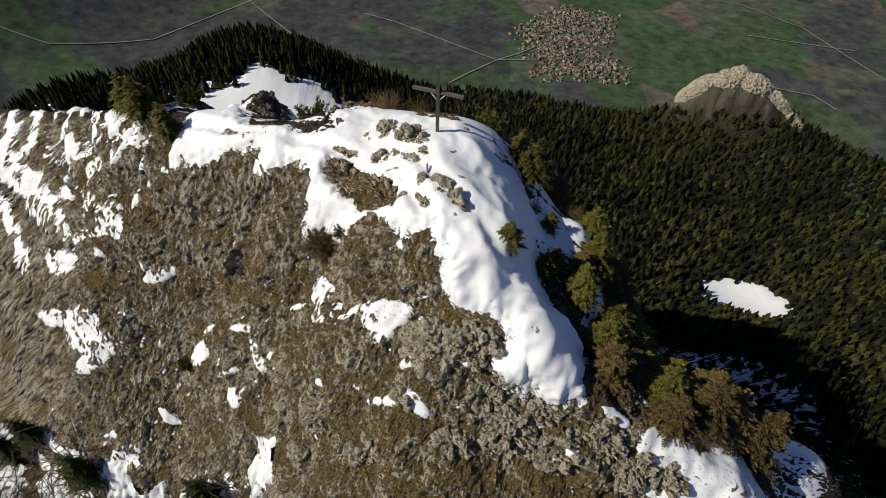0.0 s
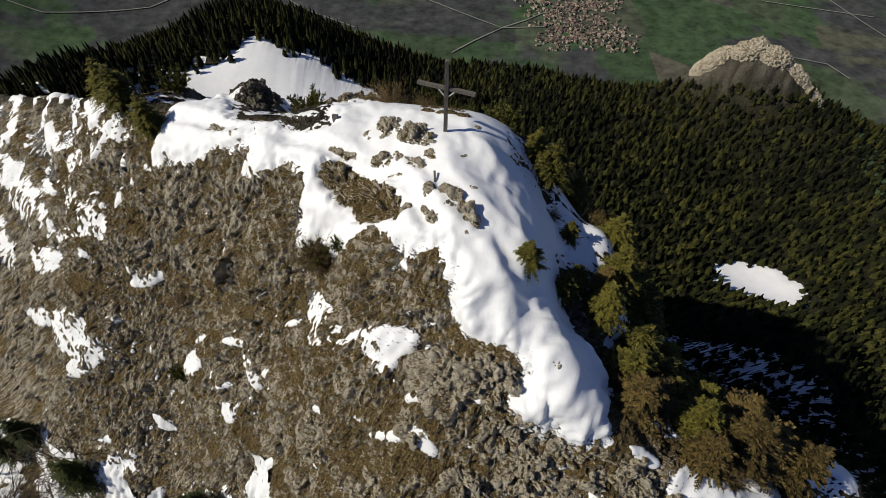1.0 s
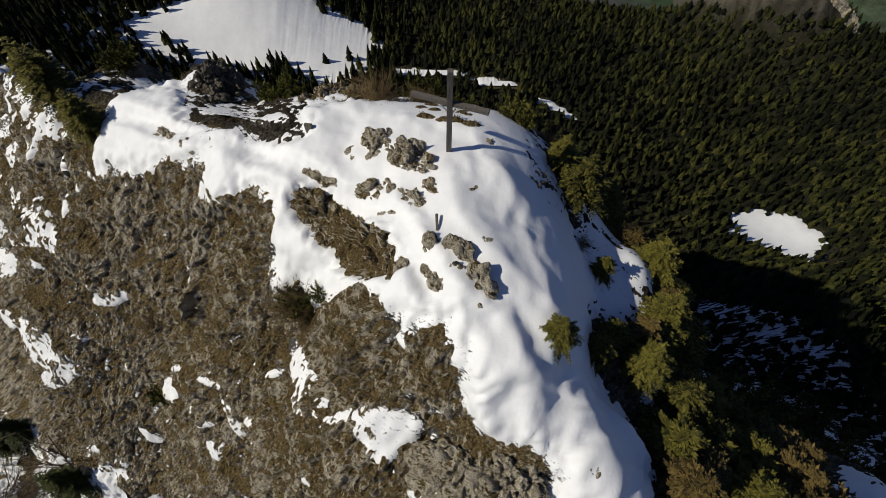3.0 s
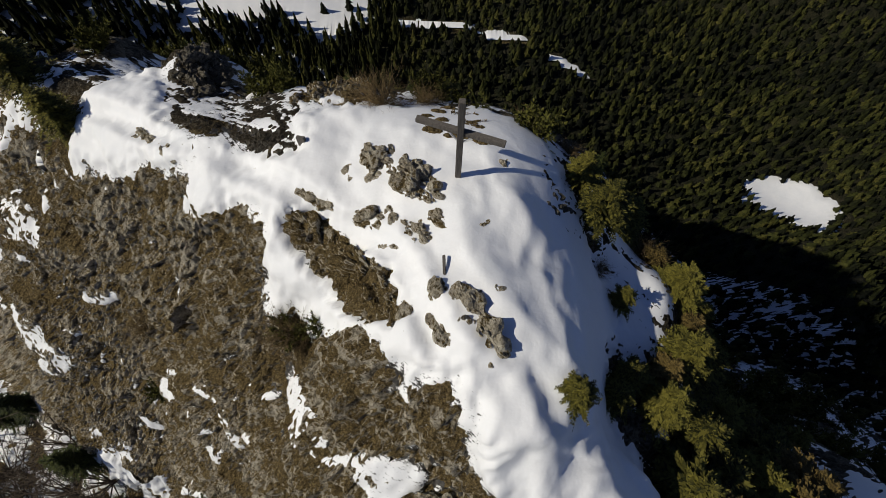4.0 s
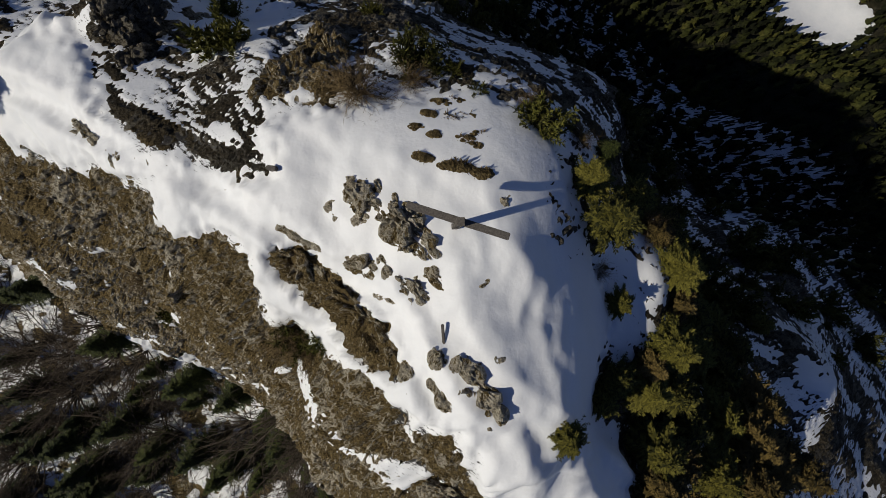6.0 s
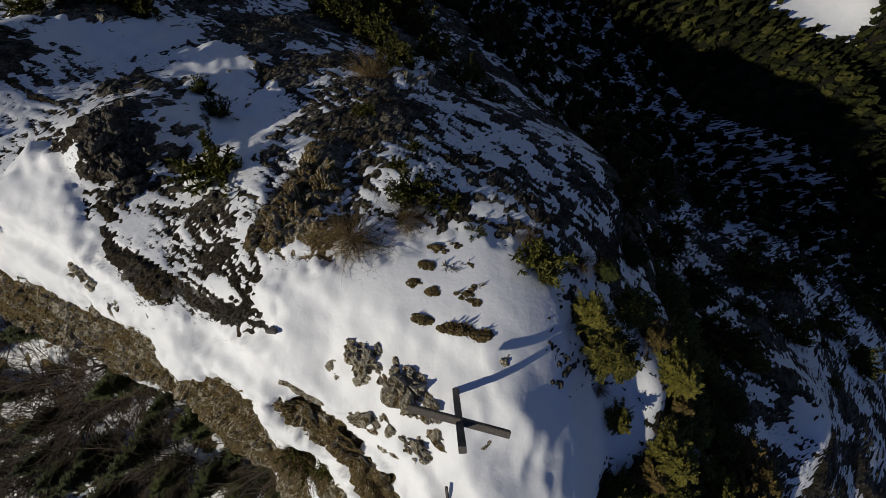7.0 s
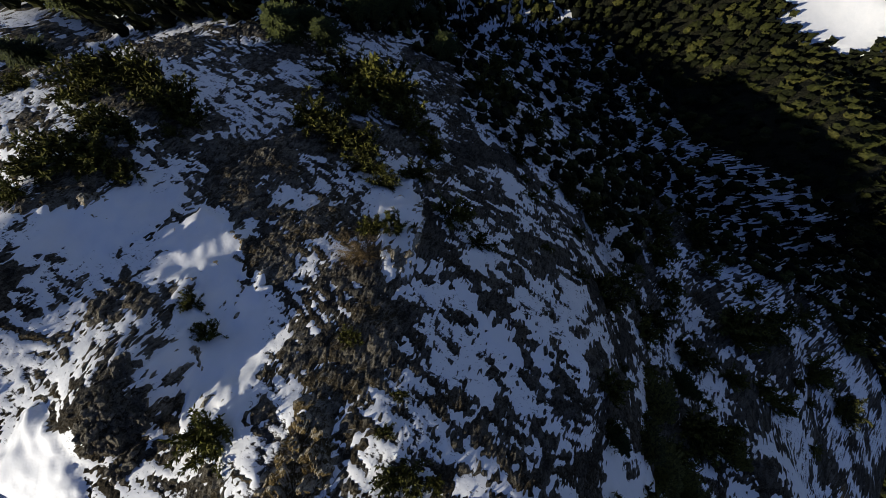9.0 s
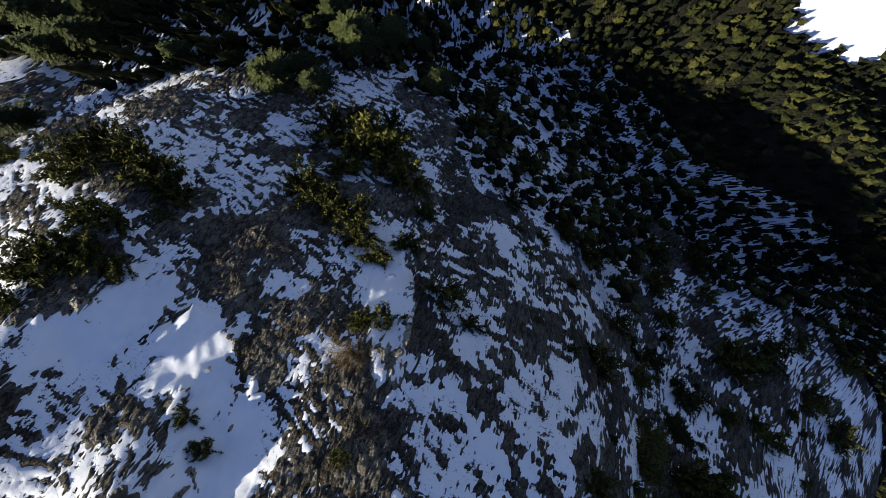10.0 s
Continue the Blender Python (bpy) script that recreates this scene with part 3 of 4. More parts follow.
rough = (0.40 * (ridged - 0.4) + 1.0 * fbm(X / 5, Y / 5, Z / 5, 3) + bare * (0.28 * (b1 - 0.5) * step(0, 0.12, j1) + 0.20 * (b2 - 0.5) - 0.18 * step(0.09, 0, j1) + 0.08 * (flute - 0.4))
         + 0.30 * fbm(X / 0.42, Y / 0.42, Z / 0.42, 3, 0.62))
cave = oval(X, Y, -13.1, 26.2, 0.75, 0.5, 20)
rough = rough * (0.22 + 0.78 * craggy) * (1 - 0.7 * wood)
stratum = ledges(X, Y)
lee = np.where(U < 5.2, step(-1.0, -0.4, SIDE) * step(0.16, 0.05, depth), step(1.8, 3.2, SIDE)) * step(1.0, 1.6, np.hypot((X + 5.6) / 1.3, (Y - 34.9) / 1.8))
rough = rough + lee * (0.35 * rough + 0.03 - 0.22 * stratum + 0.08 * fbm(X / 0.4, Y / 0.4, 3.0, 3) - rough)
rough = rough - 1.5 * step(0.0, 0.5, cave) + 0.5 * step(-0.7, -0.1, cave) * step(0.1, -0.1, cave)
rx, ry, rz = X + NX * rough, Y + NY * rough, Z + NZ * rough
mountain = tagged(mesh_object("ground", np.stack([rx, ry, rz], -1).reshape(-1, 3), grid_faces(*X.shape), ROCK, smooth=False),
                  "craggy pale limestone summit with brown winter grass", "mountain", kind="structure")
turf = 0.95 - 0.56 * bare - 0.30 * (b2 - 0.5) - 0.34 * (b1 - 0.5) - 0.20 * (flute - 0.3) - 0.28 * step(2.0, 3.5, SIDE) * (SIDE < 30) - 0.5 * (oval(X, Y, 74.5, 116.5, 17, 9, -18) > 0)
# shaded: how far the rock colour darkens for shade behind the crest
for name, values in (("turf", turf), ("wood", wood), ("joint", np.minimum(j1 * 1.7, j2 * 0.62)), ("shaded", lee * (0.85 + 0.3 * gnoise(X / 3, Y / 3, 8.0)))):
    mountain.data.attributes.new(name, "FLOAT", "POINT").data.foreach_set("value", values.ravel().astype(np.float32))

# snow lies over it as a sheet of its own, thin at its edges, drifted on the crest
trod = np.full(X.shape, 9.0)
TRACK = [(-19, 35.6), (-15.5, 33.8), (-11, 31.2), (-7.4, 29.6), (-4.6, 27.4), (-2.4, 25.9), (-1.5, 24.0), (-0.9, 22.6), (0.6, 21.6), (1.3, 19.8), (1.5, 18.0), (2.8, 16.6)]
for (ax, ay), (bx, by) in zip(TRACK, TRACK[1:]):
    vx, vy = bx - ax, by - ay
    t = np.clip(((X - ax) * vx + (Y - ay) * vy) / (vx * vx + vy * vy), 0, 1)
    trod = np.minimum(trod, np.hypot(X - ax - t * vx, Y - ay - t * vy))
drift = 0.09 * gnoise(X / 0.28, Y / 0.28, 2.0) * step(1.4, 0.4, np.abs(trod - 0.2)) + (0.14 + 0.20 * step(-4, 1, X) * step(31, 26, Y)) * (1 - 2 * np.abs(gnoise((X * 0.9 + Y * 0.4) / 2.2, (Y * 0.9 - X * 0.4) / 5.0, 21.0))) + 0.28 * fbm(X / 3.0, Y / 3.0, 23.0, 3) + 0.10 * step(-2, 2, X) * (1 - 2 * np.abs(gnoise(X / 0.9, Y / 1.9, 26.0))) + 0.03 * fbm(X / 0.5, Y / 0.5, 24.0, 2)
rubble = step(4.9, 6.2, X) * step(11.5, 9.0, X) * step(21.5, 23.0, Y) * step(30.5, 29.0, Y)
drift = drift + rubble * (0.55 * np.maximum(gnoise(X / 0.55, Y / 0.55, 41.0), 0) + 0.5 * np.maximum(gnoise(X / 1.1, Y / 1.1, 43.0), 0) - 0.12)
drift = drift + step(1.5, 3.5, X) * step(33, 31, Y) * (0.16 * gnoise(X / 0.85, Y / 1.1, 61.0) + 0.10 * gnoise(X / 0.38, Y / 0.5, 63.0))
trench = -0.20 * step(0.55, 0.1, trod) + 0.10 * step(0.3, 0.65, trod) * step(1.2, 0.7, trod)
flat = np.where(depth > 0.085, depth - 0.035, np.clip(depth, -0.06, 0.05))
lift = depth + lee * (flat - depth) + (drift + trench) * (1 - 0.85 * lee) * step(66, 58, Y) * step(0.0, 0.25, depth) + 0.7 * blur(rough, 2) * (1 - lee) + 0.12 * hill(X, Y, 1.05, 20.4, 3.5, 1.0)
sx, sy, sz = X + NX * lift, Y + NY * lift, Z + NZ * lift
F = grid_faces(*X.shape)
keep = (depth.ravel()[F] > -0.22).all(1)
F = F[keep]
used, back = np.unique(F, return_inverse=True)
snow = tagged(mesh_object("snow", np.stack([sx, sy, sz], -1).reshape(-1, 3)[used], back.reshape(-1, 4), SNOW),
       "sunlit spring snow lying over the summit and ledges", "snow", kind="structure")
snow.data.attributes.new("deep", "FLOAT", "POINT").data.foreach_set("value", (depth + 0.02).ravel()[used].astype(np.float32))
TOP = np.maximum(rz, np.where(depth > 0, sz, -1e9))


def height_at(x, y):
    """Height of rock or snow at a place on the mountain."""
    i, j = min(max(np.searchsorted(gx, x) - 1, 0), len(gx) - 2), min(max(np.searchsorted(gy, y) - 1, 0), len(gy) - 2)
    return float(TOP[j:j + 2, i:i + 2].mean())


# far land
ang, rad = np.radians(np.linspace(0, 360, 361)), np.concatenate([np.linspace(20, 260, 81), np.geomspace(268, 4700, 60)])
A, Rr = np.meshgrid(ang, rad)
fx, fy = Rr * np.sin(A), 28 + Rr * np.cos(A)
fz = ground(fx, fy)
within = (fx > BOX[0] + 3) & (fx < BOX[1] - 3) & (fy > BOX[2] + 3) & (fy < BOX[3] - 3)
fz = np.where(within, fz - 6 - 0.3 * np.maximum(0, 60 - Rr), fz - 0.4)
land = tagged(mesh_object("land", np.stack([fx, fy, fz], -1).reshape(-1, 3), grid_faces(*A.shape), VALLEY),
              "green valley floor with fields and dark winter woods", "valley", kind="structure")


# ---- the valley floor: village and roads ----
def village():
    rng = np.random.RandomState(12)
    walls, roofs = ([], []), ([], [])
    count = 0
    while count < 900:
        x, y = rng.uniform(140, 420), rng.uniform(830, 1170)
        if inside(np.array([x]), np.array([y]), [(165, 1030), (190, 850), (300, 835), (365, 850), (330, 960), (390, 1110), (290, 1165), (210, 1090)])[0] < rng.uniform(-18, 22):
            continue
        count += 1
        w, l, h, a = rng.uniform(1.5, 2.6), rng.uniform(2.0, 3.9), rng.uniform(2.0, 3.4), rng.uniform(0, 3.14)
        c, s_ = math.cos(a), math.sin(a)
        z = float(ground(np.array([x]), np.array([y]))[0]) - 0.5
        put = lambda px, py, pz: (x + px * c - py * s_, y + px * s_ + py * c, z + pz)
        i = len(walls[0])
        walls[0].extend([put(-l, -w, 0), put(l, -w, 0), put(l, w, 0), put(-l, w, 0), put(-l, -w, h), put(l, -w, h), put(l, w, h), put(-l, w, h)])
        walls[1].extend([(i, i + 1, i + 5, i + 4), (i + 1, i + 2, i + 6, i + 5), (i + 2, i + 3, i + 7, i + 6), (i + 3, i, i + 4, i + 7)])
        j = len(roofs[0])
        k, t = 1.12, h + w * 0.75
        roofs[0].extend([put(-l * k, -w * k, h), put(l * k, -w * k, h), put(l * k, w * k, h), put(-l * k, w * k, h), put(-l * k, 0, t), put(l * k, 0, t)])
        roofs[1].extend([(j, j + 1, j + 5, j + 4), (j + 2, j + 3, j + 4, j + 5), (j, j + 4, j + 3, j), (j + 1, j + 2, j + 5, j + 1)])
    e = empty("village", 0, 0, 0)
    tagged(e, "distant village of pale houses with brown tiled roofs", "village", kind="stuff")
    m, nt, b = material("house_walls")
    colour(nt, b, ramp(nt, nt.nodes.new("ShaderNodeNewGeometry").outputs["Random Per Island"], [(0.0, (0.16, 0.13, 0.10)), (1.0, (0.44, 0.40, 0.34))]))
    mesh_object("wall", *walls, m, e, False)
    m, nt, b = material("roof_tiles")
    colour(nt, b, ramp(nt, nt.nodes.new("ShaderNodeNewGeometry").outputs["Random Per Island"], [(0.0, (0.06, 0.05, 0.045)), (0.6, (0.14, 0.10, 0.08)), (1.0, (0.30, 0.22, 0.17))]))
    quads = [f for f in roofs[1] if len(set(f)) == 4]
    mesh_object("roof", roofs[0], quads, m, e, False)


def road(points, width):
    """A pale ribbon laid over the valley floor."""
    P = []
    for (ax, ay), (bx, by) in zip(points, points[1:]):
        n = max(2, int(math.hypot(bx - ax, by - ay) / 25))
        P += [(ax + (bx - ax) * k / n, ay + (by - ay) * k / n) for k in range(n)]
    P = np.array(P + [points[-1]], float)
    d = np.gradient(P, axis=0)
    d /= np.linalg.norm(d, axis=1)[:, None]
    nrm = np.stack([-d[:, 1], d[:, 0]], -1) * width / 2
    z = ground(P[:, 0], P[:, 1]) + 1.5
    n = len(P)
    V = np.concatenate([np.column_stack([P + nrm, z]), np.column_stack([P - nrm, z])])
    F = [(i, i + 1, n + i + 1, n + i) for i in range(n - 1)]
    tagged(mesh_object("road", V, F, ROAD), "pale country road between fields in the valley", "road", kind="structure")


m_, nt_, b_ = material("road_gravel")
colour(nt_, b_, ramp(nt_, tex(nt_, scale=0.05), [(0.3, (0.15, 0.15, 0.13)), (0.7, (0.23, 0.22, 0.19))]))
ROAD = m_
village()
for w, pts in [(3, [(-160, 1100), (-91, 1062), (62, 946), (115, 908), (60, 860), (20, 820)]), (3, [(115, 908), (165, 940), (195, 965), (240, 990)]), (3, [(115, 908), (200, 915)]),
               (2.5, [(-430, 1160), (-300, 1000), (-265, 965), (-160, 900)]), (3, [(700, 1200), (797, 1081), (850, 870), (880, 760)]), (3, [(620, 830), (683, 805), (700, 760)]),
               (3, [(-900, 900), (-715, 888), (-560, 960), (-420, 1150)]), (3, [(660, 1040), (782, 1003), (860, 980)])]:
    road(pts, w)


# ---- summit cross ----
def beam(bm, a, b, w, h):
    """A slightly rounded squared timber from a to b."""
    a, b = Vector(a), Vector(b)
    d = b - a
    res = bmesh.ops.create_cube(bm, size=1.0)
    m = Matrix.Translation((a + b) / 2) @ d.to_track_quat("Z", "Y").to_matrix().to_4x4() @ Matrix.Diagonal((w, h, d.length, 1))
    bmesh.ops.transform(bm, matrix=m, verts=res["verts"])
    return res["verts"]


def summit_cross():
    e = empty("summit_cross", -0.34, 28.5, 7.0)
    tagged(e, "tall weathered wooden summit cross standing in snow", "summit cross")
    bm = bmesh.new()
    beam(bm, (0, 0, -0.5), (0, 0, 4.6), 0.20, 0.20)
    bmesh.ops.bevel(bm, geom=bm.edges[:], offset=0.015, segments=2, affect="EDGES")
    part("post", bm, WEATHERED, e)
    bm = bmesh.new()
    beam(bm, (-1.35, 0.56, 3.14), (1.35, -0.40, 3.14), 0.20, 0.16)
    bmesh.ops.bevel(bm, geom=bm.edges[:], offset=0.015, segments=2, affect="EDGES")
    part("crossbar", bm, WEATHERED, e)
    for k in (-1, 1):
        bm = bmesh.new()
        beam(bm, (0.05 * k, -0.02 * k, 2.72), (0.36 * k, -0.13 * k, 3.06), 0.05, 0.05)
        part("brace", bm, STEEL, e)


summit_cross()


# ---- rock outcrops in the snow ----
def normal_at(x, y):
    i, j = np.searchsorted(gx, x) - 1, np.searchsorted(gy, y) - 1
    return Vector((float(NX[j, i]), float(NY[j, i]), float(NZ[j, i])))


def outcrop(ax, ay, bx, by, w, h, seed, turfy=0.1, label="grey limestone outcrop breaking through the snow", painted_shade=0.0):
    """A ledge of broken rock from one place to another, set into the slope."""
    n = normal_at((ax + bx) / 2, (ay + by) / 2)
    a, b = Vector((ax, ay, height_at(ax, ay))), Vector((bx, by, height_at(bx, by)))
    d = (b - a).normalized()
    side = n.cross(d).normalized()
    up = d.cross(side)
    L = (b - a).length
    bm = bmesh.new()
    bmesh.ops.create_icosphere(bm, subdivisions=5 if L > 1.0 else 4, radius=1.0)
    P = np.array([v.co for v in bm.verts])
    q = np.stack([P[:, 0] * (L / 2 + 0.2), P[:, 1] * (w / 2 + 0.12), P[:, 2] * h * 0.62], -1)
    k = seed * 7.7
    e = q / 0.55 + k
    val, joint = cells(q[:, 0] + k, q[:, 1], q[:, 2] * 0.8, 0.34, seed)
    val2, joint2 = cells(q[:, 0] - k, q[:, 1], q[:, 2], 0.95, seed + 5)
    amp = 0.7 * fbm(e[:, 0], e[:, 1], e[:, 2], 3) + 0.7 * (val2 - 0.5) + 0.75 * (val - 0.5) - 0.35 * step(0.14, 0.0, joint) - 0.3 * step(0.10, 0.0, joint2)
    s_ = min(0.42, 0.5 * w)
    q = q + np.stack([P[:, 0], P[:, 1], np.maximum(P[:, 2], 0) * 1.2], -1) * (amp * s_)[:, None]
    for v, c in zip(bm.verts, q):
        v.co = c
    me = bpy.data.meshes.new("rock_outcrop")
    bm.to_mesh(me)
    bm.free()
    me.materials.append(ROCK)
    # the last value puts shade into the rock's colour
    for name, value in (("turf", 0.05 + turfy * 1.3 - 0.3 * (val - 0.5)), ("joint", joint * 1.3 + 0.03), ("shaded", painted_shade + 0 * val)):
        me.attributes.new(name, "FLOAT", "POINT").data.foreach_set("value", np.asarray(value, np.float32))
    ob = new("rock_outcrop", me)
    m = Matrix((d, side, up)).transposed().to_4x4()
    ob.matrix_basis = Matrix.Translation((a + b) / 2 - up * h * 0.12) @ m
    return tagged(ob, label, "rock", group="rocks in the summit snow")


ROCKS = [(-3.52, 30.16, -3.29, 29.2, 0.75, 0.5), (-2.84, 29.7, -1.15, 27.6, 0.95, 0.6), (-4.1, 27.6, -3.06, 27.1, 0.5, 0.3), (-2.76, 27.5, -1.44, 26.3, 0.6, 0.35),
         (-1.28, 27.2, -0.62, 26.6, 0.38, 0.25), (-2.95, 26.3, -2.28, 26.0, 0.24, 0.2), (-3.55, 24.2, -2.9, 23.4, 0.5, 0.3), (-2.12, 24.1, -2.06, 23.3, 0.27, 0.2),
         (-0.42, 24.3, 0.67, 22.3, 0.8, 0.5), (-1.07, 24.5, -1.08, 24.0, 0.4, 0.25), (-1.13, 23.5, -0.66, 22.8, 0.45, 0.3), (-6.36, 28.8, -4.57, 27.9, 0.45, 0.3)]
for i, r in enumerate(ROCKS):
    outcrop(*r, i + 2)
for i, (x, y, w) in enumerate([(0.98, 24.3, 0.16), (1.16, 24.2, 0.16), (0.47, 26.7, 0.15), (-4.31, 29.3, 0.22), (-4.25, 28.95, 0.2), (-3.42, 28.8, 0.26), (-2.0, 26.1, 0.2), (-5.6, 26.6, 0.2),
                               (-5.2, 27.1, 0.18), (4.9, 16.6, 0.35), (4.3, 17.3, 0.25), (4.1, 17.5, 0.2), (1.6, 29.3, 0.3)]):
    outcrop(x - w * 0.6, y, x + w * 0.6, y + 0.05, w, w * 0.7, i + 31, 0.0, "small grey stone poking out of the snow")
outcrop(-14.6, 32.9, -13.6, 32.2, 0.5, 0.35, 19, 0.1)
outcrop(-12.9, 31.7, -11.9, 30.9, 0.4, 0.3, 20, 0.1)
outcrop(-6.6, 28.0, -4.7, 26.2, 1.1, 0.26, 21, 0.45, "brown grassy rock outcrop ringed by snow")
outcrop(-5.0, 26.6, -2.4, 24.0, 1.5, 0.26, 22, 0.50, "brown grassy rock outcrop ringed by snow")
for i, (ax, ay, bx, by, w, h) in enumerate([(-6.9, 33.4, -6.2, 35.2, 1.0, 0.6), (-6.0, 33.6, -5.4, 35.4, 1.1, 0.8), (-5.9, 35.2, -5.3, 36.8, 0.9, 0.7), (-4.9, 34.6, -4.4, 36.2, 0.8, 0.6)]):
    outcrop(ax, ay, bx, by, w, h, i + 81, 0.42, "brown grassy crag behind the summit snow")
# crag on the ridge, most of its shade put into the colour
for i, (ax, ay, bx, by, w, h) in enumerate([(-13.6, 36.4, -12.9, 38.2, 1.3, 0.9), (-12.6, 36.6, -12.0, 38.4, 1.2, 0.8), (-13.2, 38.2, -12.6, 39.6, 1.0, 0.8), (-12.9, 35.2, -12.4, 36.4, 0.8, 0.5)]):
    outcrop(ax, ay, bx, by, w, h, i + 91, 0.02, "grey limestone crag on the snowy ridge with shade in its colour", 0.75)
outcrop(0.3, 17.2, 2.6, 16.6, 2.0, 1.0, 23, 0.05, "large bare grey limestone buttress below the snow")
outcrop(-1.9, 17.7, 0.7, 17.0, 2.2, 1.1, 24, 0.05, "large bare grey limestone buttress below the snow")
for i, r in enumerate([(1.98, 14.14, 4.41, 14.27, 2.3, 1.0), (4.48, 13.36, 6.47, 13.5, 2.02, 0.88), (6.98, 13.76, 8.84, 14.0, 2.07, 0.9), (8.35, 12.9, 10.21, 13.1, 2.17, 0.94), (-0.21, 13.67, 1.35, 13.74, 1.66, 0.72), (10.33, 12.57, 11.72, 12.75, 1.69, 0.74), (1.43, 15.2, 2.73, 15.32, 1.26, 0.55), (4.1, 14.6, 5.38, 14.68, 1.14, 0.49), (-2.22, 15.77, -1.05, 15.64, 1.31, 0.57), (-7.74, 16.68, -5.85, 16.31, 1.94, 0.84), (-4.81, 14.32, -3.19, 14.09, 1.64, 0.71), (-3.02, 12.67, -1.32, 12.6, 1.44, 0.62)]):
    outcrop(*r, i + 121, 0.12, "weathered grey limestone block among dry grass")



for i, (ax, ay, bx, by, w, h) in enumerate([(62, 119.8, 69, 118, 5, 3.6), (68, 117.3, 75, 116, 5.5, 4.4), (73, 115.8, 81, 113.2, 5.5, 4.2), (65, 120.6, 73, 120, 4.5, 3.4), (71, 117.6, 76, 116.6, 4.5, 4.6), (79, 114.7, 87, 111.2, 4.5, 3.2), (85, 112.2, 91, 108.2, 4, 2.6)]):
    outcrop(ax, ay, bx, by, w, h, i + 61, 0.1, "pale limestone crag rising out of the forest")


def grass_tuft(x, y, size, seed):
    """Bent dead grass blades in one clump."""
    rng = np.random.RandomState(seed)
    V, F = [], []
    for _ in range(150):
        p = np.array((np.clip(rng.normal(), -1.5, 1.5) * 0.18, np.clip(rng.normal(), -1.5, 1.5) * 0.10, 0.0))
        d = np.array((rng.normal() * 0.5, rng.normal() * 0.5 - 0.3, 0.8))
        d = d / np.linalg.norm(d) * rng.uniform(0.15, 0.4)
        q = np.array((d[1], -d[0], 0.0))
        q = q / (np.linalg.norm(q) + 1e-9) * 0.03
        i = len(V)
        V += [p - q, p + q, p + d * 0.6 + q * 0.7 + (0, 0, 0.03), p + d - (0, 0, 0.05)]
        F += [(i, i + 1, i + 2), (i, i + 2, i + 3)]
    ob = mesh_object("grass_tuft", V, F, TWIG)
    ob.matrix_basis = pose(x, y, height_at(x, y) - 0.03, 0, 0, rng.uniform(-25, 25)) @ Matrix.Diagonal((size, size, size, 1))
    tagged(ob, "clump of dead brown grass poking out of snow", "grass", group="grass clumps on the snow")


for i, (x, y, r) in enumerate([(-0.6, 32.9, 0.5), (-0.1, 33.0, 0.4), (-0.2, 32.2, 0.55), (0.2, 32.3, 0.4), (-1.3, 30.8, 0.4), (-0.35, 30.5, 0.5), (0.0, 30.45, 0.5), (0.6, 30.2, 0.45), (0.1, 31.4, 0.45),
                               (0.35, 31.2, 0.35), (-1.5, 31.9, 0.35), (-1.0, 32.4, 0.35), (-0.8, 31.6, 0.3), (0.7, 31.6, 0.35)]):
    outcrop(x - r * 0.6, y, x + r * 0.6, y - 0.08, r * 0.5, r * 0.65, 101 + i, 0.8, "low grassy stone showing through the snow")
    grass_tuft(x, y, r * 1.7, 40 + i)


def wooden_stake(x, y, length):
    e = bmesh.new()
    beam(e, (0, -length / 2, 0.05), (0, length / 2, 0.12), 0.10, 0.08)
    bmesh.ops.bevel(e, geom=e.edges[:], offset=0.02, segments=2, affect="EDGES")
    ob = part("wooden_stake", e, WEATHERED, None)
    ob.matrix_basis = pose(x, y, height_at(x, y) - 0.03, 10, 0, 2)
    tagged(ob, "weathered wooden stake lying half sunk in snow", "stake")


wooden_stake(-0.82, 25.0, 0.95)


def signpost_stump(x, y):
    e = bmesh.new()
    beam(e, (0, 0, -0.2), (0, 0, 0.32), 0.34, 0.16)
    bmesh.ops.bevel(e, geom=e.edges[:], offset=0.03, segments=2, affect="EDGES")
    ob = part("wooden_block", e, WEATHERED, None)
    ob.matrix_basis = pose(x, y, height_at(x, y), 0, 0, -10)
    tagged(ob, "dark wooden block standing in the summit snow", "block")


signpost_stump(-6.25, 30.65)


# ---- trees ----
def spray(V, F, origin, d, length, width, droop, rng, n=5):
    """A branch as a row of overlapping needle tufts, each a small folded blade."""
    d = np.asarray(d, float)
    side = np.cross(d, (0, 0, 1.0))
    side /= np.linalg.norm(side) + 1e-9
    for k in range(n):
        f0 = (k + 0.1) / n
        p = origin + d * length * f0 + np.array((0, 0, -droop * length * f0 * f0))
        for sgn in (-1, 1):
            a = rng.uniform(0.25, 1.1)
            w = width * (1.1 - 0.75 * f0) * rng.uniform(0.7, 1.3)
            tip = p + (d * np.cos(a) + side * sgn * np.sin(a)) * w + np.array((0, 0, rng.uniform(-0.35, 0.25) * w))
            q = np.cross(tip - p, (0, 0, 1.0))
            q = q / (np.linalg.norm(q) + 1e-9) * w * 0.19
            i = len(V)
            V += [p - q * 0.5, p + q * 0.5, (p + tip) / 2 + q + np.array((0, 0, 0.06 * w)), tip, (p + tip) / 2 - q + np.array((0, 0, 0.06 * w))]
            F += [(i, i + 1, i + 2), (i, i + 2, i + 4), (i + 4, i + 2, i + 3)]


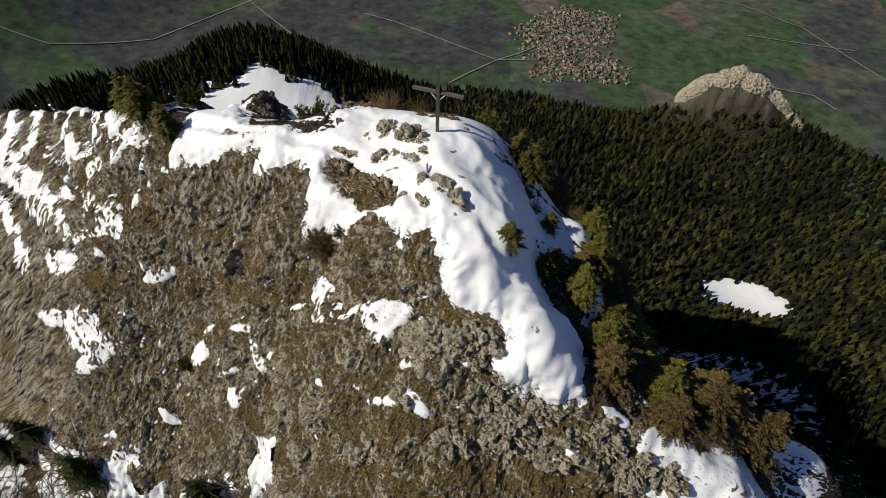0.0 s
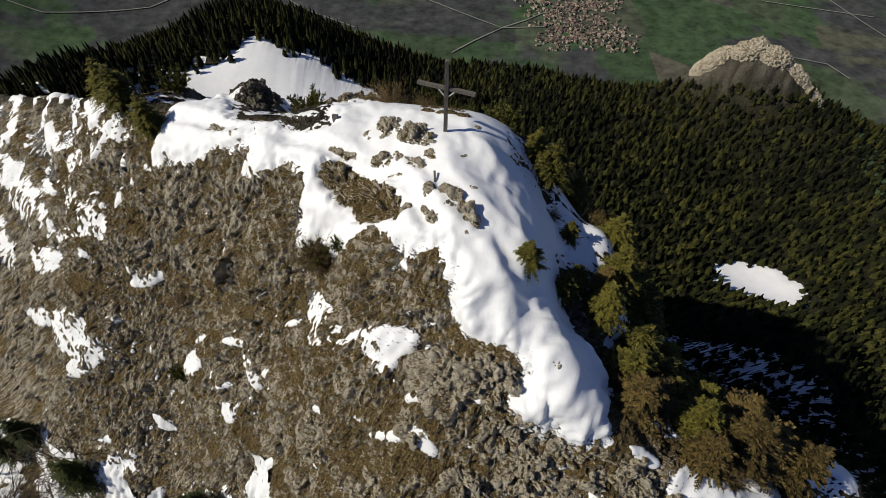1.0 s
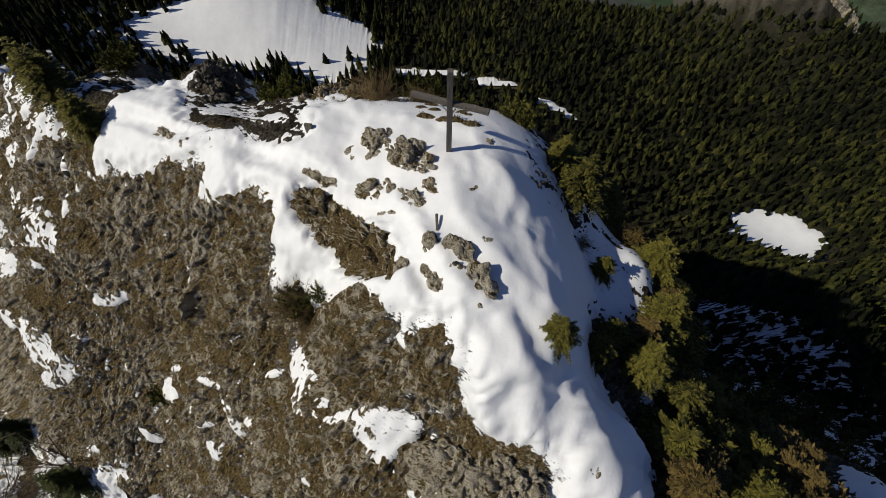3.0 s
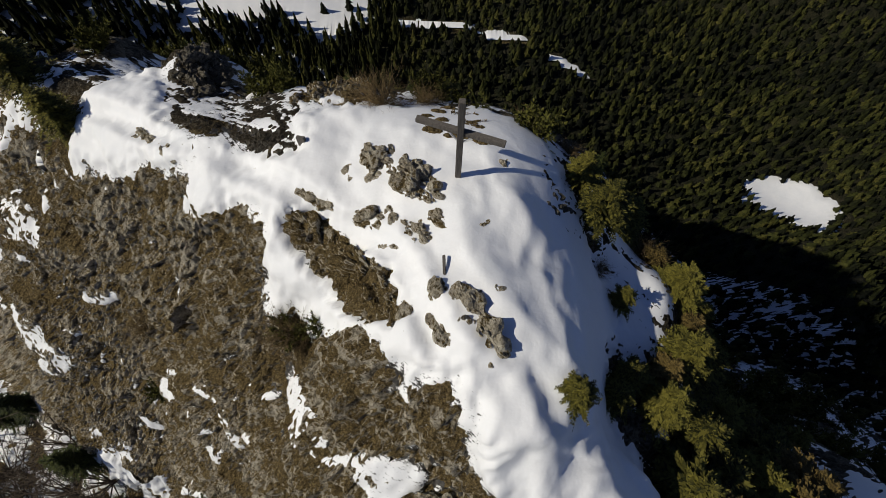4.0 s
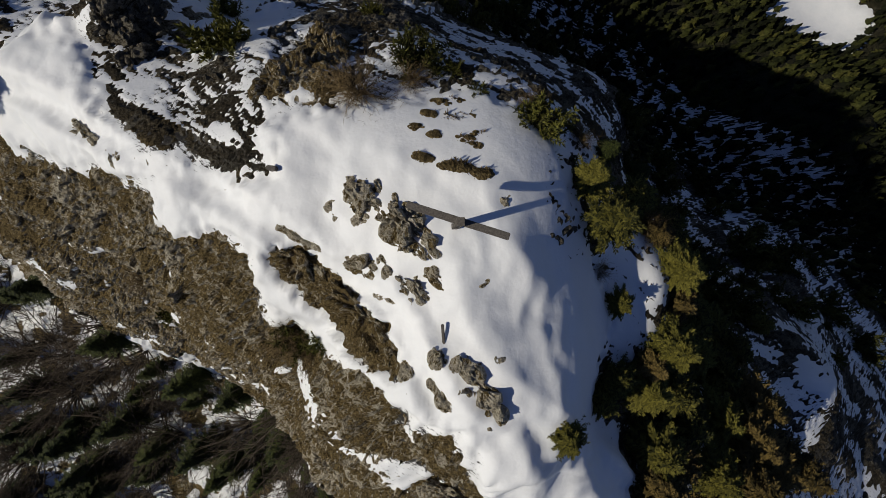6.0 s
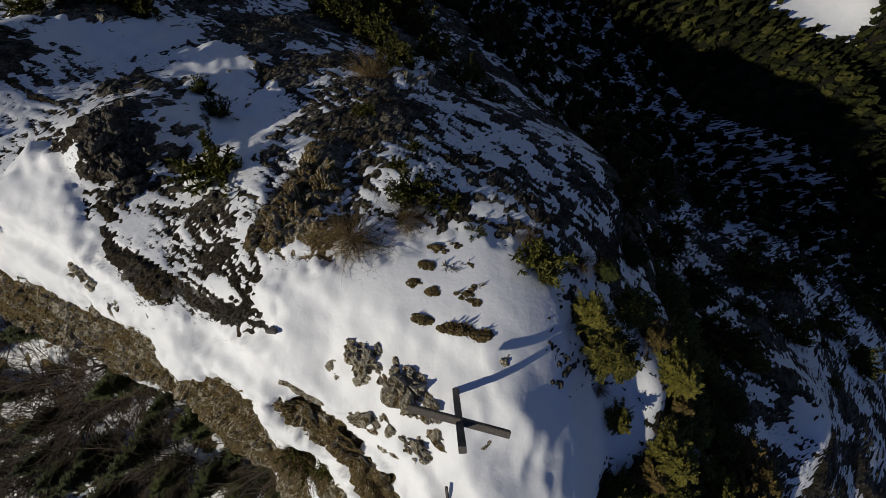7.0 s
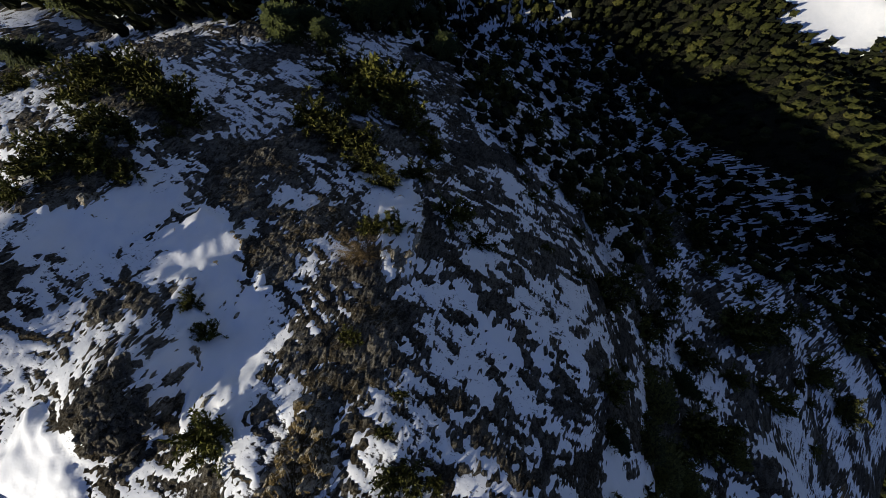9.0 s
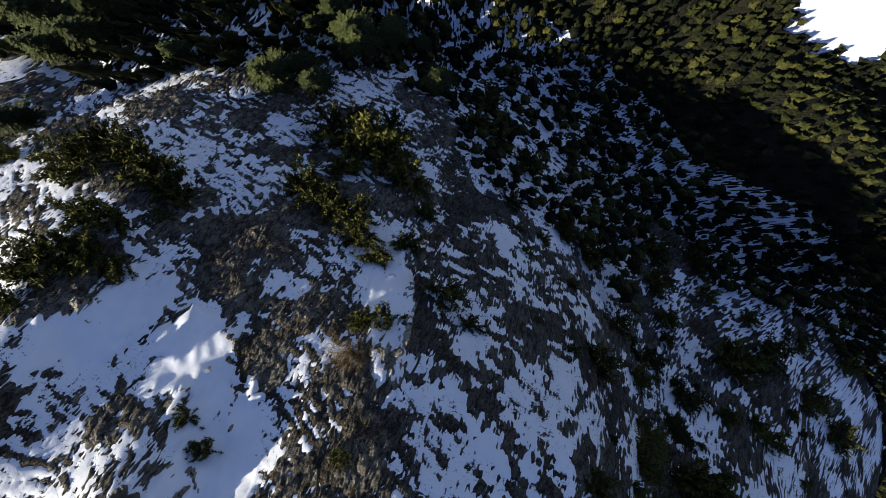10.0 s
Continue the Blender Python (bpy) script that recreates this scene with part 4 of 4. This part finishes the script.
def trunk_mesh(V, F, h, r, sides=6, bend=0.0):
    for k in range(5):
        t = k / 4
        for s in range(sides):
            a = 2 * math.pi * s / sides
            rr = r * (1 - 0.93 * t)
            V.append(np.array((math.cos(a) * rr + bend * t * t, math.sin(a) * rr, h * t - 0.25 * (k == 0))))
    for k in range(4):
        for s in range(sides):
            a, b = k * sides + s, k * sides + (s + 1) % sides
            F += [(a, b, b + sides), (a, b + sides, a + sides)]


def spruce_meshes(seed, h=6.0, spread=1.7, whorls=20, per=10):
    rng = np.random.RandomState(seed)
    V, F = [], []
    for k in range(whorls):
        t = (k + 0.5) / whorls
        z = h * (0.10 + 0.88 * t)
        for j in range(per if t < 0.8 else 5):
            a = rng.uniform(0, 2 * math.pi)
            L = spread * (1.02 - t) ** 0.85 * rng.uniform(0.6, 1.15) + 0.12
            up = 0.15 + 0.5 * t
            d = np.array((math.cos(a), math.sin(a), up * rng.uniform(0.2, 1.2) - 0.15))
            spray(V, F, np.array((0, 0, z + rng.uniform(-0.15, 0.15))), d / np.linalg.norm(d), L, 0.27 * min(1, L) + 0.09, 0.28, rng, 14 if L > 0.7 else 7)
    T, G = [], []
    trunk_mesh(T, G, h * 0.97, 0.11 * h / 6)
    return (V, F), (T, G)


def pine_meshes(seed, h=1.6, spread=1.1, limbs=46):
    """A low mountain pine: limbs rise from the ground, each with upright tufts."""
    rng = np.random.RandomState(seed)
    V, F, T, G = [], [], [], []
    for k in range(limbs):
        a, e = rng.uniform(0, 2 * math.pi), rng.uniform(0.25, 1.35)
        d = np.array((math.cos(a) * math.cos(e), math.sin(a) * math.cos(e), math.sin(e)))
        L = rng.uniform(0.6, 1.0) * (spread * math.cos(e) ** 2 + h * math.sin(e) ** 2)
        b0 = np.array((rng.normal() * spread * 0.18, rng.normal() * spread * 0.18, 0.0))
        q = np.cross(d, (0.3, 0.2, 1.0))
        q = q / np.linalg.norm(q) * 0.03
        i = len(T)
        T += [b0 - q, b0 + q, b0 + d * L]
        G.append((i, i + 1, i + 2))
        for s in np.linspace(0.3, 1.0, 7):
            p = b0 + d * L * s
            for _ in range(9):
                v = d * 0.5 + rng.normal(size=3) * 0.6 + np.array((0, 0, 0.5))
                v = v / np.linalg.norm(v) * rng.uniform(0.13, 0.28)
                w = np.cross(v, rng.normal(size=3))
                w = w / (np.linalg.norm(w) + 1e-9) * 0.032
                i = len(V)
                V += [p, p + v * 0.5 + w, p + v, p + v * 0.5 - w]
                F += [(i, i + 1, i + 2), (i, i + 2, i + 3)]
    return (V, F), (T, G)


def twig_meshes(seed, h=1.5, spread=1.2, stems=110):
    """A leafless bush: forking stems of thin tapered twigs."""
    rng = np.random.RandomState(seed)
    V, F = [], []

    def twig(p, d, L, w, level):
        d = d / np.linalg.norm(d)
        q = np.cross(d, rng.normal(size=3))
        q = q / (np.linalg.norm(q) + 1e-9) * w
        r = np.cross(d, q)
        i = len(V)
        V.extend([p + q, p - q * 0.5 + r * 0.8, p - q * 0.5 - r * 0.8, p + d * L])
        F.extend([(i, i + 1, i + 3), (i + 1, i + 2, i + 3), (i + 2, i, i + 3)])
        if level:
            for _ in range(4):
                twig(p + d * L * rng.uniform(0.3, 0.95), d + rng.normal(size=3) * 0.55 + np.array((0, 0, 0.15)), L * rng.uniform(0.35, 0.6), w * 0.55, level - 1)

    for k in range(stems):
        a, e = rng.uniform(0, 2 * math.pi), rng.uniform(0.3, 1.4)
        d = np.array((math.cos(a) * math.cos(e) * spread / h * 1.6, math.sin(a) * math.cos(e) * spread / h * 1.6, math.sin(e)))
        twig(np.array((rng.normal() * 0.1, rng.normal() * 0.1, -0.05)), d, h * rng.uniform(0.55, 1.0), 0.026 * h / 2, 2)
    return V, F


PROTO = {}


def plant(kind, x, y, size=1.0, sink=0.1, label="", turn=None):
    """A tree or bush of a kind on the slope; alike ones share their meshes."""
    rng = random.Random(round(x * 13.7 + y * 7.3, 3))
    variant = rng.randrange(3)
    key = (kind, variant)
    m = pose(x, y, height_at(x, y) - sink, 0, 0, rng.uniform(0, 360) if turn is None else turn) @ Matrix.Diagonal((size, size, size * rng.uniform(0.9, 1.1), 1))
    if key not in PROTO:
        e = new({"spruce": "spruce_tree", "pine": "mountain_pine", "bush": "bare_bush", "bare": "bare_tree", "larch": "larch_tree", "dry": "brown_conifer"}[kind])
        if kind == "spruce":
            crown, trunk = spruce_meshes(11 + variant)
            mesh_object("crown", *crown, SPRUCE, e)
            mesh_object("trunk", *trunk, BARK, e)
        elif kind == "larch":
            crown, trunk = spruce_meshes(31 + variant, 3.5, 1.8, 15, 11)
            mesh_object("crown", *crown, LARCH, e)
            mesh_object("trunk", *trunk, BARK, e)
        elif kind == "dry":
            crown, trunk = spruce_meshes(41 + variant, 3.6, 1.7, 14, 12)
            mesh_object("crown", *crown, RUSSET, e)
            mesh_object("trunk", *trunk, BARK, e)
        elif kind == "pine":
            crown, trunk = pine_meshes(51 + variant)
            mesh_object("crown", *crown, PINE, e)
            mesh_object("stem", *trunk, BARK, e)
        elif kind == "bare":
            mesh_object("crown", *twig_meshes(91 + variant, 5.5, 4.2, 22), BARK, e)
            T, G = [], []
            trunk_mesh(T, G, 3.0, 0.14)
            mesh_object("trunk", T, G, BARK, e)
        else:
            mesh_object("crown", *twig_meshes(71 + variant), TWIG, e)
        PROTO[key] = e
        e.matrix_basis = m
    else:
        e = copy_thing(PROTO[key], pose(0, 0, 0))
        e.matrix_basis = m
    names = {"spruce": ("dark green spruce tree rooted on the mountainside", "tree"), "pine": ("low green mountain pine on the snowy slope", "shrub"),
             "dry": ("russet brown half-bare conifer at the snow edge", "tree"), "larch": ("yellowish green conifer standing beside the summit snow", "tree"), "bush": ("leafless brown bush on the slope", "bush"), "bare": ("leafless grey tree on the snow below the face", "tree")}
    return tagged(e, label or names[kind][0], names[kind][1], group="trees on the slope" if kind in ("spruce", "larch", "bare", "dry") else "bushes on the slope")


_pick = random.Random(8)
# conifers beside the summit snow, then low pines and bare bushes of the far slope (place, crown radius)
for x, y, r in [(4.8, 30.1, 0.95), (5.5, 28.6, 1.3), (3.2, 21.3, 0.85), (5.4, 21.6, 0.9), (6.3, 25.3, 0.7), (6.1, 22.3, 0.95), (7.6, 21.5, 1.3), (8.6, 23.3, 1.3), (8.4, 18.5, 1.7), (9.8, 20.6, 1.7), (10.6, 18.9, 1.9),
                (11.7, 16.7, 1.6), (13.2, 18.4, 1.8), (9.4, 26.4, 1.3), (10.9, 23.6, 1.7), (12.6, 21.4, 1.8), (7.4, 29.6, 1.2), (11.4, 26.0, 1.5), (14.8, 20.0, 1.8),
                (-19.4, 34.6, 1.3), (-22.5, 37.6, 1.6), (-24.5, 39.4, 1.5)]:
    plant("larch", x, y, r / 1.5)
for x, y, r in [(8.3, 16.9, 1.5), (9.6, 17.6, 1.5), (13.6, 15.6, 1.9), (11.2, 14.9, 1.3), (15.4, 16.2, 1.8), (7.7, 22.6, 0.9), (9.9, 24.8, 1.2), (8.9, 28.0, 1.0),
                (16.4, 18.4, 2.0), (14.7, 17.3, 2.0), (17.4, 15.4, 1.9)]:
    plant("dry", x, y, r / 1.5)
for x, y, r in [(13.8, 25.6, 1.9), (6.0, 31.4, 0.9), (9.6, 31.2, 1.1), (16.0, 23.4, 1.9), (17.0, 22.2, 2.0), (15.4, 18.0, 1.7), (17.5, 20.4, 2.0), (12.6, 28.4, 1.5),
                (15.8, 27.5, 1.9), (18.0, 25.5, 1.9), (21.1, 25.4, 1.9), (23.4, 20.9, 1.5)]:
    k_ = _pick.choice(("larch", "spruce"))
    plant(k_, x, y, r / (1.7 if k_ == "larch" else 2.2))
for x, y, r in [(2.9, 31.9, 0.95), (-9.4, 36.3, 1.2), (-1.3, 34.9, 0.95), (0.7, 33.3, 0.4), (-0.1, 34.5, 0.4), (-3.7, 38.9, 0.5), (-1.9, 36.1, 0.42), (-1.3, 36.9, 0.42), (-11.7, 40.8, 0.6),
                (-10.9, 39.4, 0.6), (-20.7, 41.6, 1.1), (-5.6, 24.2, 0.5), (-6.9, 24.3, 0.9), (-19.2, 23.7, 0.8), (9.2, 34.0, 1.0), (12.1, 36.0, 1.5), (21.1, 21.9, 2.0),
                (23.6, 25.4, 1.6), (18.2, 29.5, 1.4), (21.4, 28.6, 1.5), (17.0, 22.6, 1.6), (15.4, 20.0, 1.7), (9.0, 28.5, 1.0)]:
    plant("pine", x, y, r / 0.95)
for x, y, r in [(-23.2, 53.4, 2), (-21.9, 54.4, 1.9), (-18.9, 53.3, 2), (-16.9, 52, 2), (-15.8, 50.7, 1.3), (-19.9, 50.1, 1.6), (-18.4, 49.9, 1.4),
                (-20.8, 48.4, 1.7), (-19.4, 48.6, 1.5), (-21.8, 47.8, 1.2), (-17.4, 47.3, 1), (-16.1, 49.5, 0.7), (-22.2, 46.6, 1),
                (-6.5, 53.7, 2.2), (-3.8, 52.1, 2.7), (-1.9, 53.5, 1.8), (-4.4, 54.4, 1.5), (-5.4, 50.9, 1.6), (-7.9, 50.1, 1.7), (-5.9, 48.7, 1.7),
                (-4.4, 47.8, 1.5), (-0.6, 49.3, 1.9), (-1.9, 51.6, 2), (-3.7, 46.5, 1.4), (-2.7, 45.2, 1.1), (-0.4, 45.5, 1.2), (0.9, 46.8, 1.1),
                (8.6, 46.1, 1.1), (1.8, 42.8, 1.3), (3.3, 41.1, 0.9)]:
    plant("spruce" if y > 57 else "pine", x, y, r / (1.4 if y > 57 else 0.95), label="" if y > 57 else "dark mountain pine in the shade of the slope")
for x, y, r in [(-2.8, 42.9, 1), (-1.8, 42.6, 1.1), (-11.4, 59.2, 2.1), (-8, 58.3, 1.6), (-9.7, 60.2, 1.4), (16.3, 39.3, 2), (26.2, 36.8, 2),
                (25.5, 33.6, 1.9), (32.5, 34.2, 2.1), (17.3, 33.5, 1.6), (25.4, 30.3, 1.4), (31.6, 25.1, 2.7), (37.4, 24.8, 2.2), (34.1, 24.5, 1.8),
                (20, 23.1, 1.9), (22.9, 21.7, 1.7), (16.6, 26.6, 1), (31.1, 21.4, 1.3), (8, 55.5, 1.6), (2.9, 57.7, 1.8), (-4.8, 62.9, 2.7),
                (-1.3, 63.4, 1.9), (-7.1, 65.8, 1.8), (1.7, 62.1, 1.1), (8.5, 51.9, 1.8), (6.3, 53.3, 1.6), (11, 48.9, 1.6), (-9.2, 64.4, 1.2),
                (-32.6, 67, 2.9), (-28.9, 67.6, 2.4)]:
    plant("spruce" if y > 57 else "pine", x, y, r / (1.4 if y > 57 else 0.95), label="" if y > 57 else "dark mountain pine in the shade of the slope")
for x, y, r in [(-29.4, 64.9, 2.3), (-20, 62.1, 1.3), (-32.2, 63.9, 1.9), (-30.9, 57.4, 1.6), (-29.7, 54.5, 1.1), (-11.6, 40.5, 0.6),
                (-10.6, 39.4, 0.7), (10.1, 37.9, 0.7), (19.4, 29.9, 1.1), (24.4, 28.9, 1.1), (32.4, 30.4, 1.4), (19, 42, 1), (13.9, 41.8, 1.2),
                (32.1, 20.1, 1.5), (44.3, 15, 1.9), (42, 19, 1.9), (-3.5, 38.8, 0.5), (12.5, 39.2, 0.8), (17.5, 37.7, 1), (10.9, 42.5, 0.8),
                (16.6, 28.2, 0.9), (23.4, 26.4, 1), (36.8, 27.8, 1.2), (25.7, 24.4, 1.1), (18.1, 24.9, 1), (28, 22.9, 1.2), (50.8, 19.1, 1.7),
                (43.9, 23.6, 1.5)]:
    plant("spruce" if y > 57 else "pine", x, y, r / (1.4 if y > 57 else 0.95), label="" if y > 57 else "dark mountain pine in the shade of the slope")
for x, y, r in [(-7.1, 24.2, 1.3), (-6.5, 23.9, 1.2), (-17.6, 26.5, 1.2), (-3.5, 33.4, 1.3), (-3.6, 41.9, 1.4), (2.8, 33.0, 0.7), (8.5, 28.3, 1.2), (17.4, 20.5, 1.8), (4.8, 31.9, 0.7), (12.6, 14.6, 1.2), (10.5, 21.0, 1.3), (-1.6, 33.9, 0.8), (5.6, 26.6, 0.5)]:
    plant("bush", x, y, r / 1.3)
_r = random.Random(5)
for _ in range(80):
    x, y = _r.uniform(8, 46), _r.uniform(14, 52)
    u_, s_ = crest_at(np.array([x]), np.array([y]))
    if 9 < s_[0] < 27 and wooded(np.array([x]), np.array([y]))[0] == 0:
        plant("pine", x, y, _r.uniform(0.3, 0.8), label="dark mountain pine in the shade of the slope")
for _ in range(260):
    x, y = _r.uniform(-70, -6), _r.uniform(-25, 26)
    if below_face(np.array([x]), np.array([y]))[0] > 1.5 and height_at(x, y) > -44:
        k_ = _r.choice(("spruce", "bare"))
        plant(k_, x, y, _r.uniform(0.8, 1.5), label="dark spruce on the snowy ground below the face" if k_ == "spruce" else "")


# ---- forest on the lower slopes ----
def forest():
    rng = np.random.RandomState(3)
    x, y = rng.uniform(-130, 190, 120000), rng.uniform(-70, 190, 120000)
    r, az = np.hypot(x, y - 28), np.degrees(np.arctan2(x, y - 28))
    ok = (wooded(x, y) > 0) & (r < 165)
    x, y = x[ok], y[ok]
    chosen, cell = [], set()
    for i in range(len(x)):
        k = (int(x[i] // 1.3), int(y[i] // 1.3))
        if k not in cell:
            cell.add(k)
            chosen.append(i)
    x, y = x[chosen], y[chosen]
    z = ground(x, y)
    n = len(x)
    h, w, tone = 1.3 + 1.5 * rng.uniform(0, 1, n) ** 1.3, rng.uniform(0.55, 0.95, n), rng.uniform(0, 1, n)
    h = h * (1 + 1.1 * step(-4, -12, x) * step(92, 84, y) + 0.5 * step(-4, -12, x) * step(84, 92, y))
    tone = np.clip(tone + 0.5 * fbm(x / 14, y / 14, 7.0, 3), 0, 1)
    tiers, sides, base = 5, 10, 0
    allv, allf = [], []
    turn = rng.uniform(0, 6.28, n)
    for k in range(tiers):
        t0, t1 = 0.14 + 0.78 * k / tiers, 0.14 + 0.78 * (k + 1.7) / tiers
        ring = np.zeros((n, sides, 3))
        for j in range(sides):
            a = turn + 6.283 * j / sides + k * 0.5
            rad_ = w * (1.05 - 0.88 * k / tiers) * (0.68 + 0.32 * (j % 2)) * rng.uniform(0.7, 1.25, n)
            ring[:, j] = np.stack([x + rad_ * np.cos(a), y + rad_ * np.sin(a), z + h * (t0 - 0.05 * (j % 2)) + rng.uniform(-0.15, 0.15, n)], -1)
        apex = np.stack([x, y, z + h * np.minimum(t1, 1.0)], -1)[:, None]
        allv.append(np.concatenate([ring, apex], 1).reshape(-1, 3))
        i = base + np.arange(n)[:, None] * (sides + 1)
        for j in range(sides):
            allf.append(np.concatenate([i + j, i + (j + 1) % sides, i + sides], 1))
        base += n * (sides + 1)
    woods = mesh_object("forest", np.concatenate(allv), np.concatenate(allf), FAR_NEEDLES, smooth=False)
    woods.data.attributes.new("tone", "FLOAT", "POINT").data.foreach_set("value", np.tile(np.repeat(tone, sides + 1), tiers).astype(np.float32))
    tagged(woods, "dense dark green conifer forest covering the lower slopes", "forest", kind="stuff")


forest()
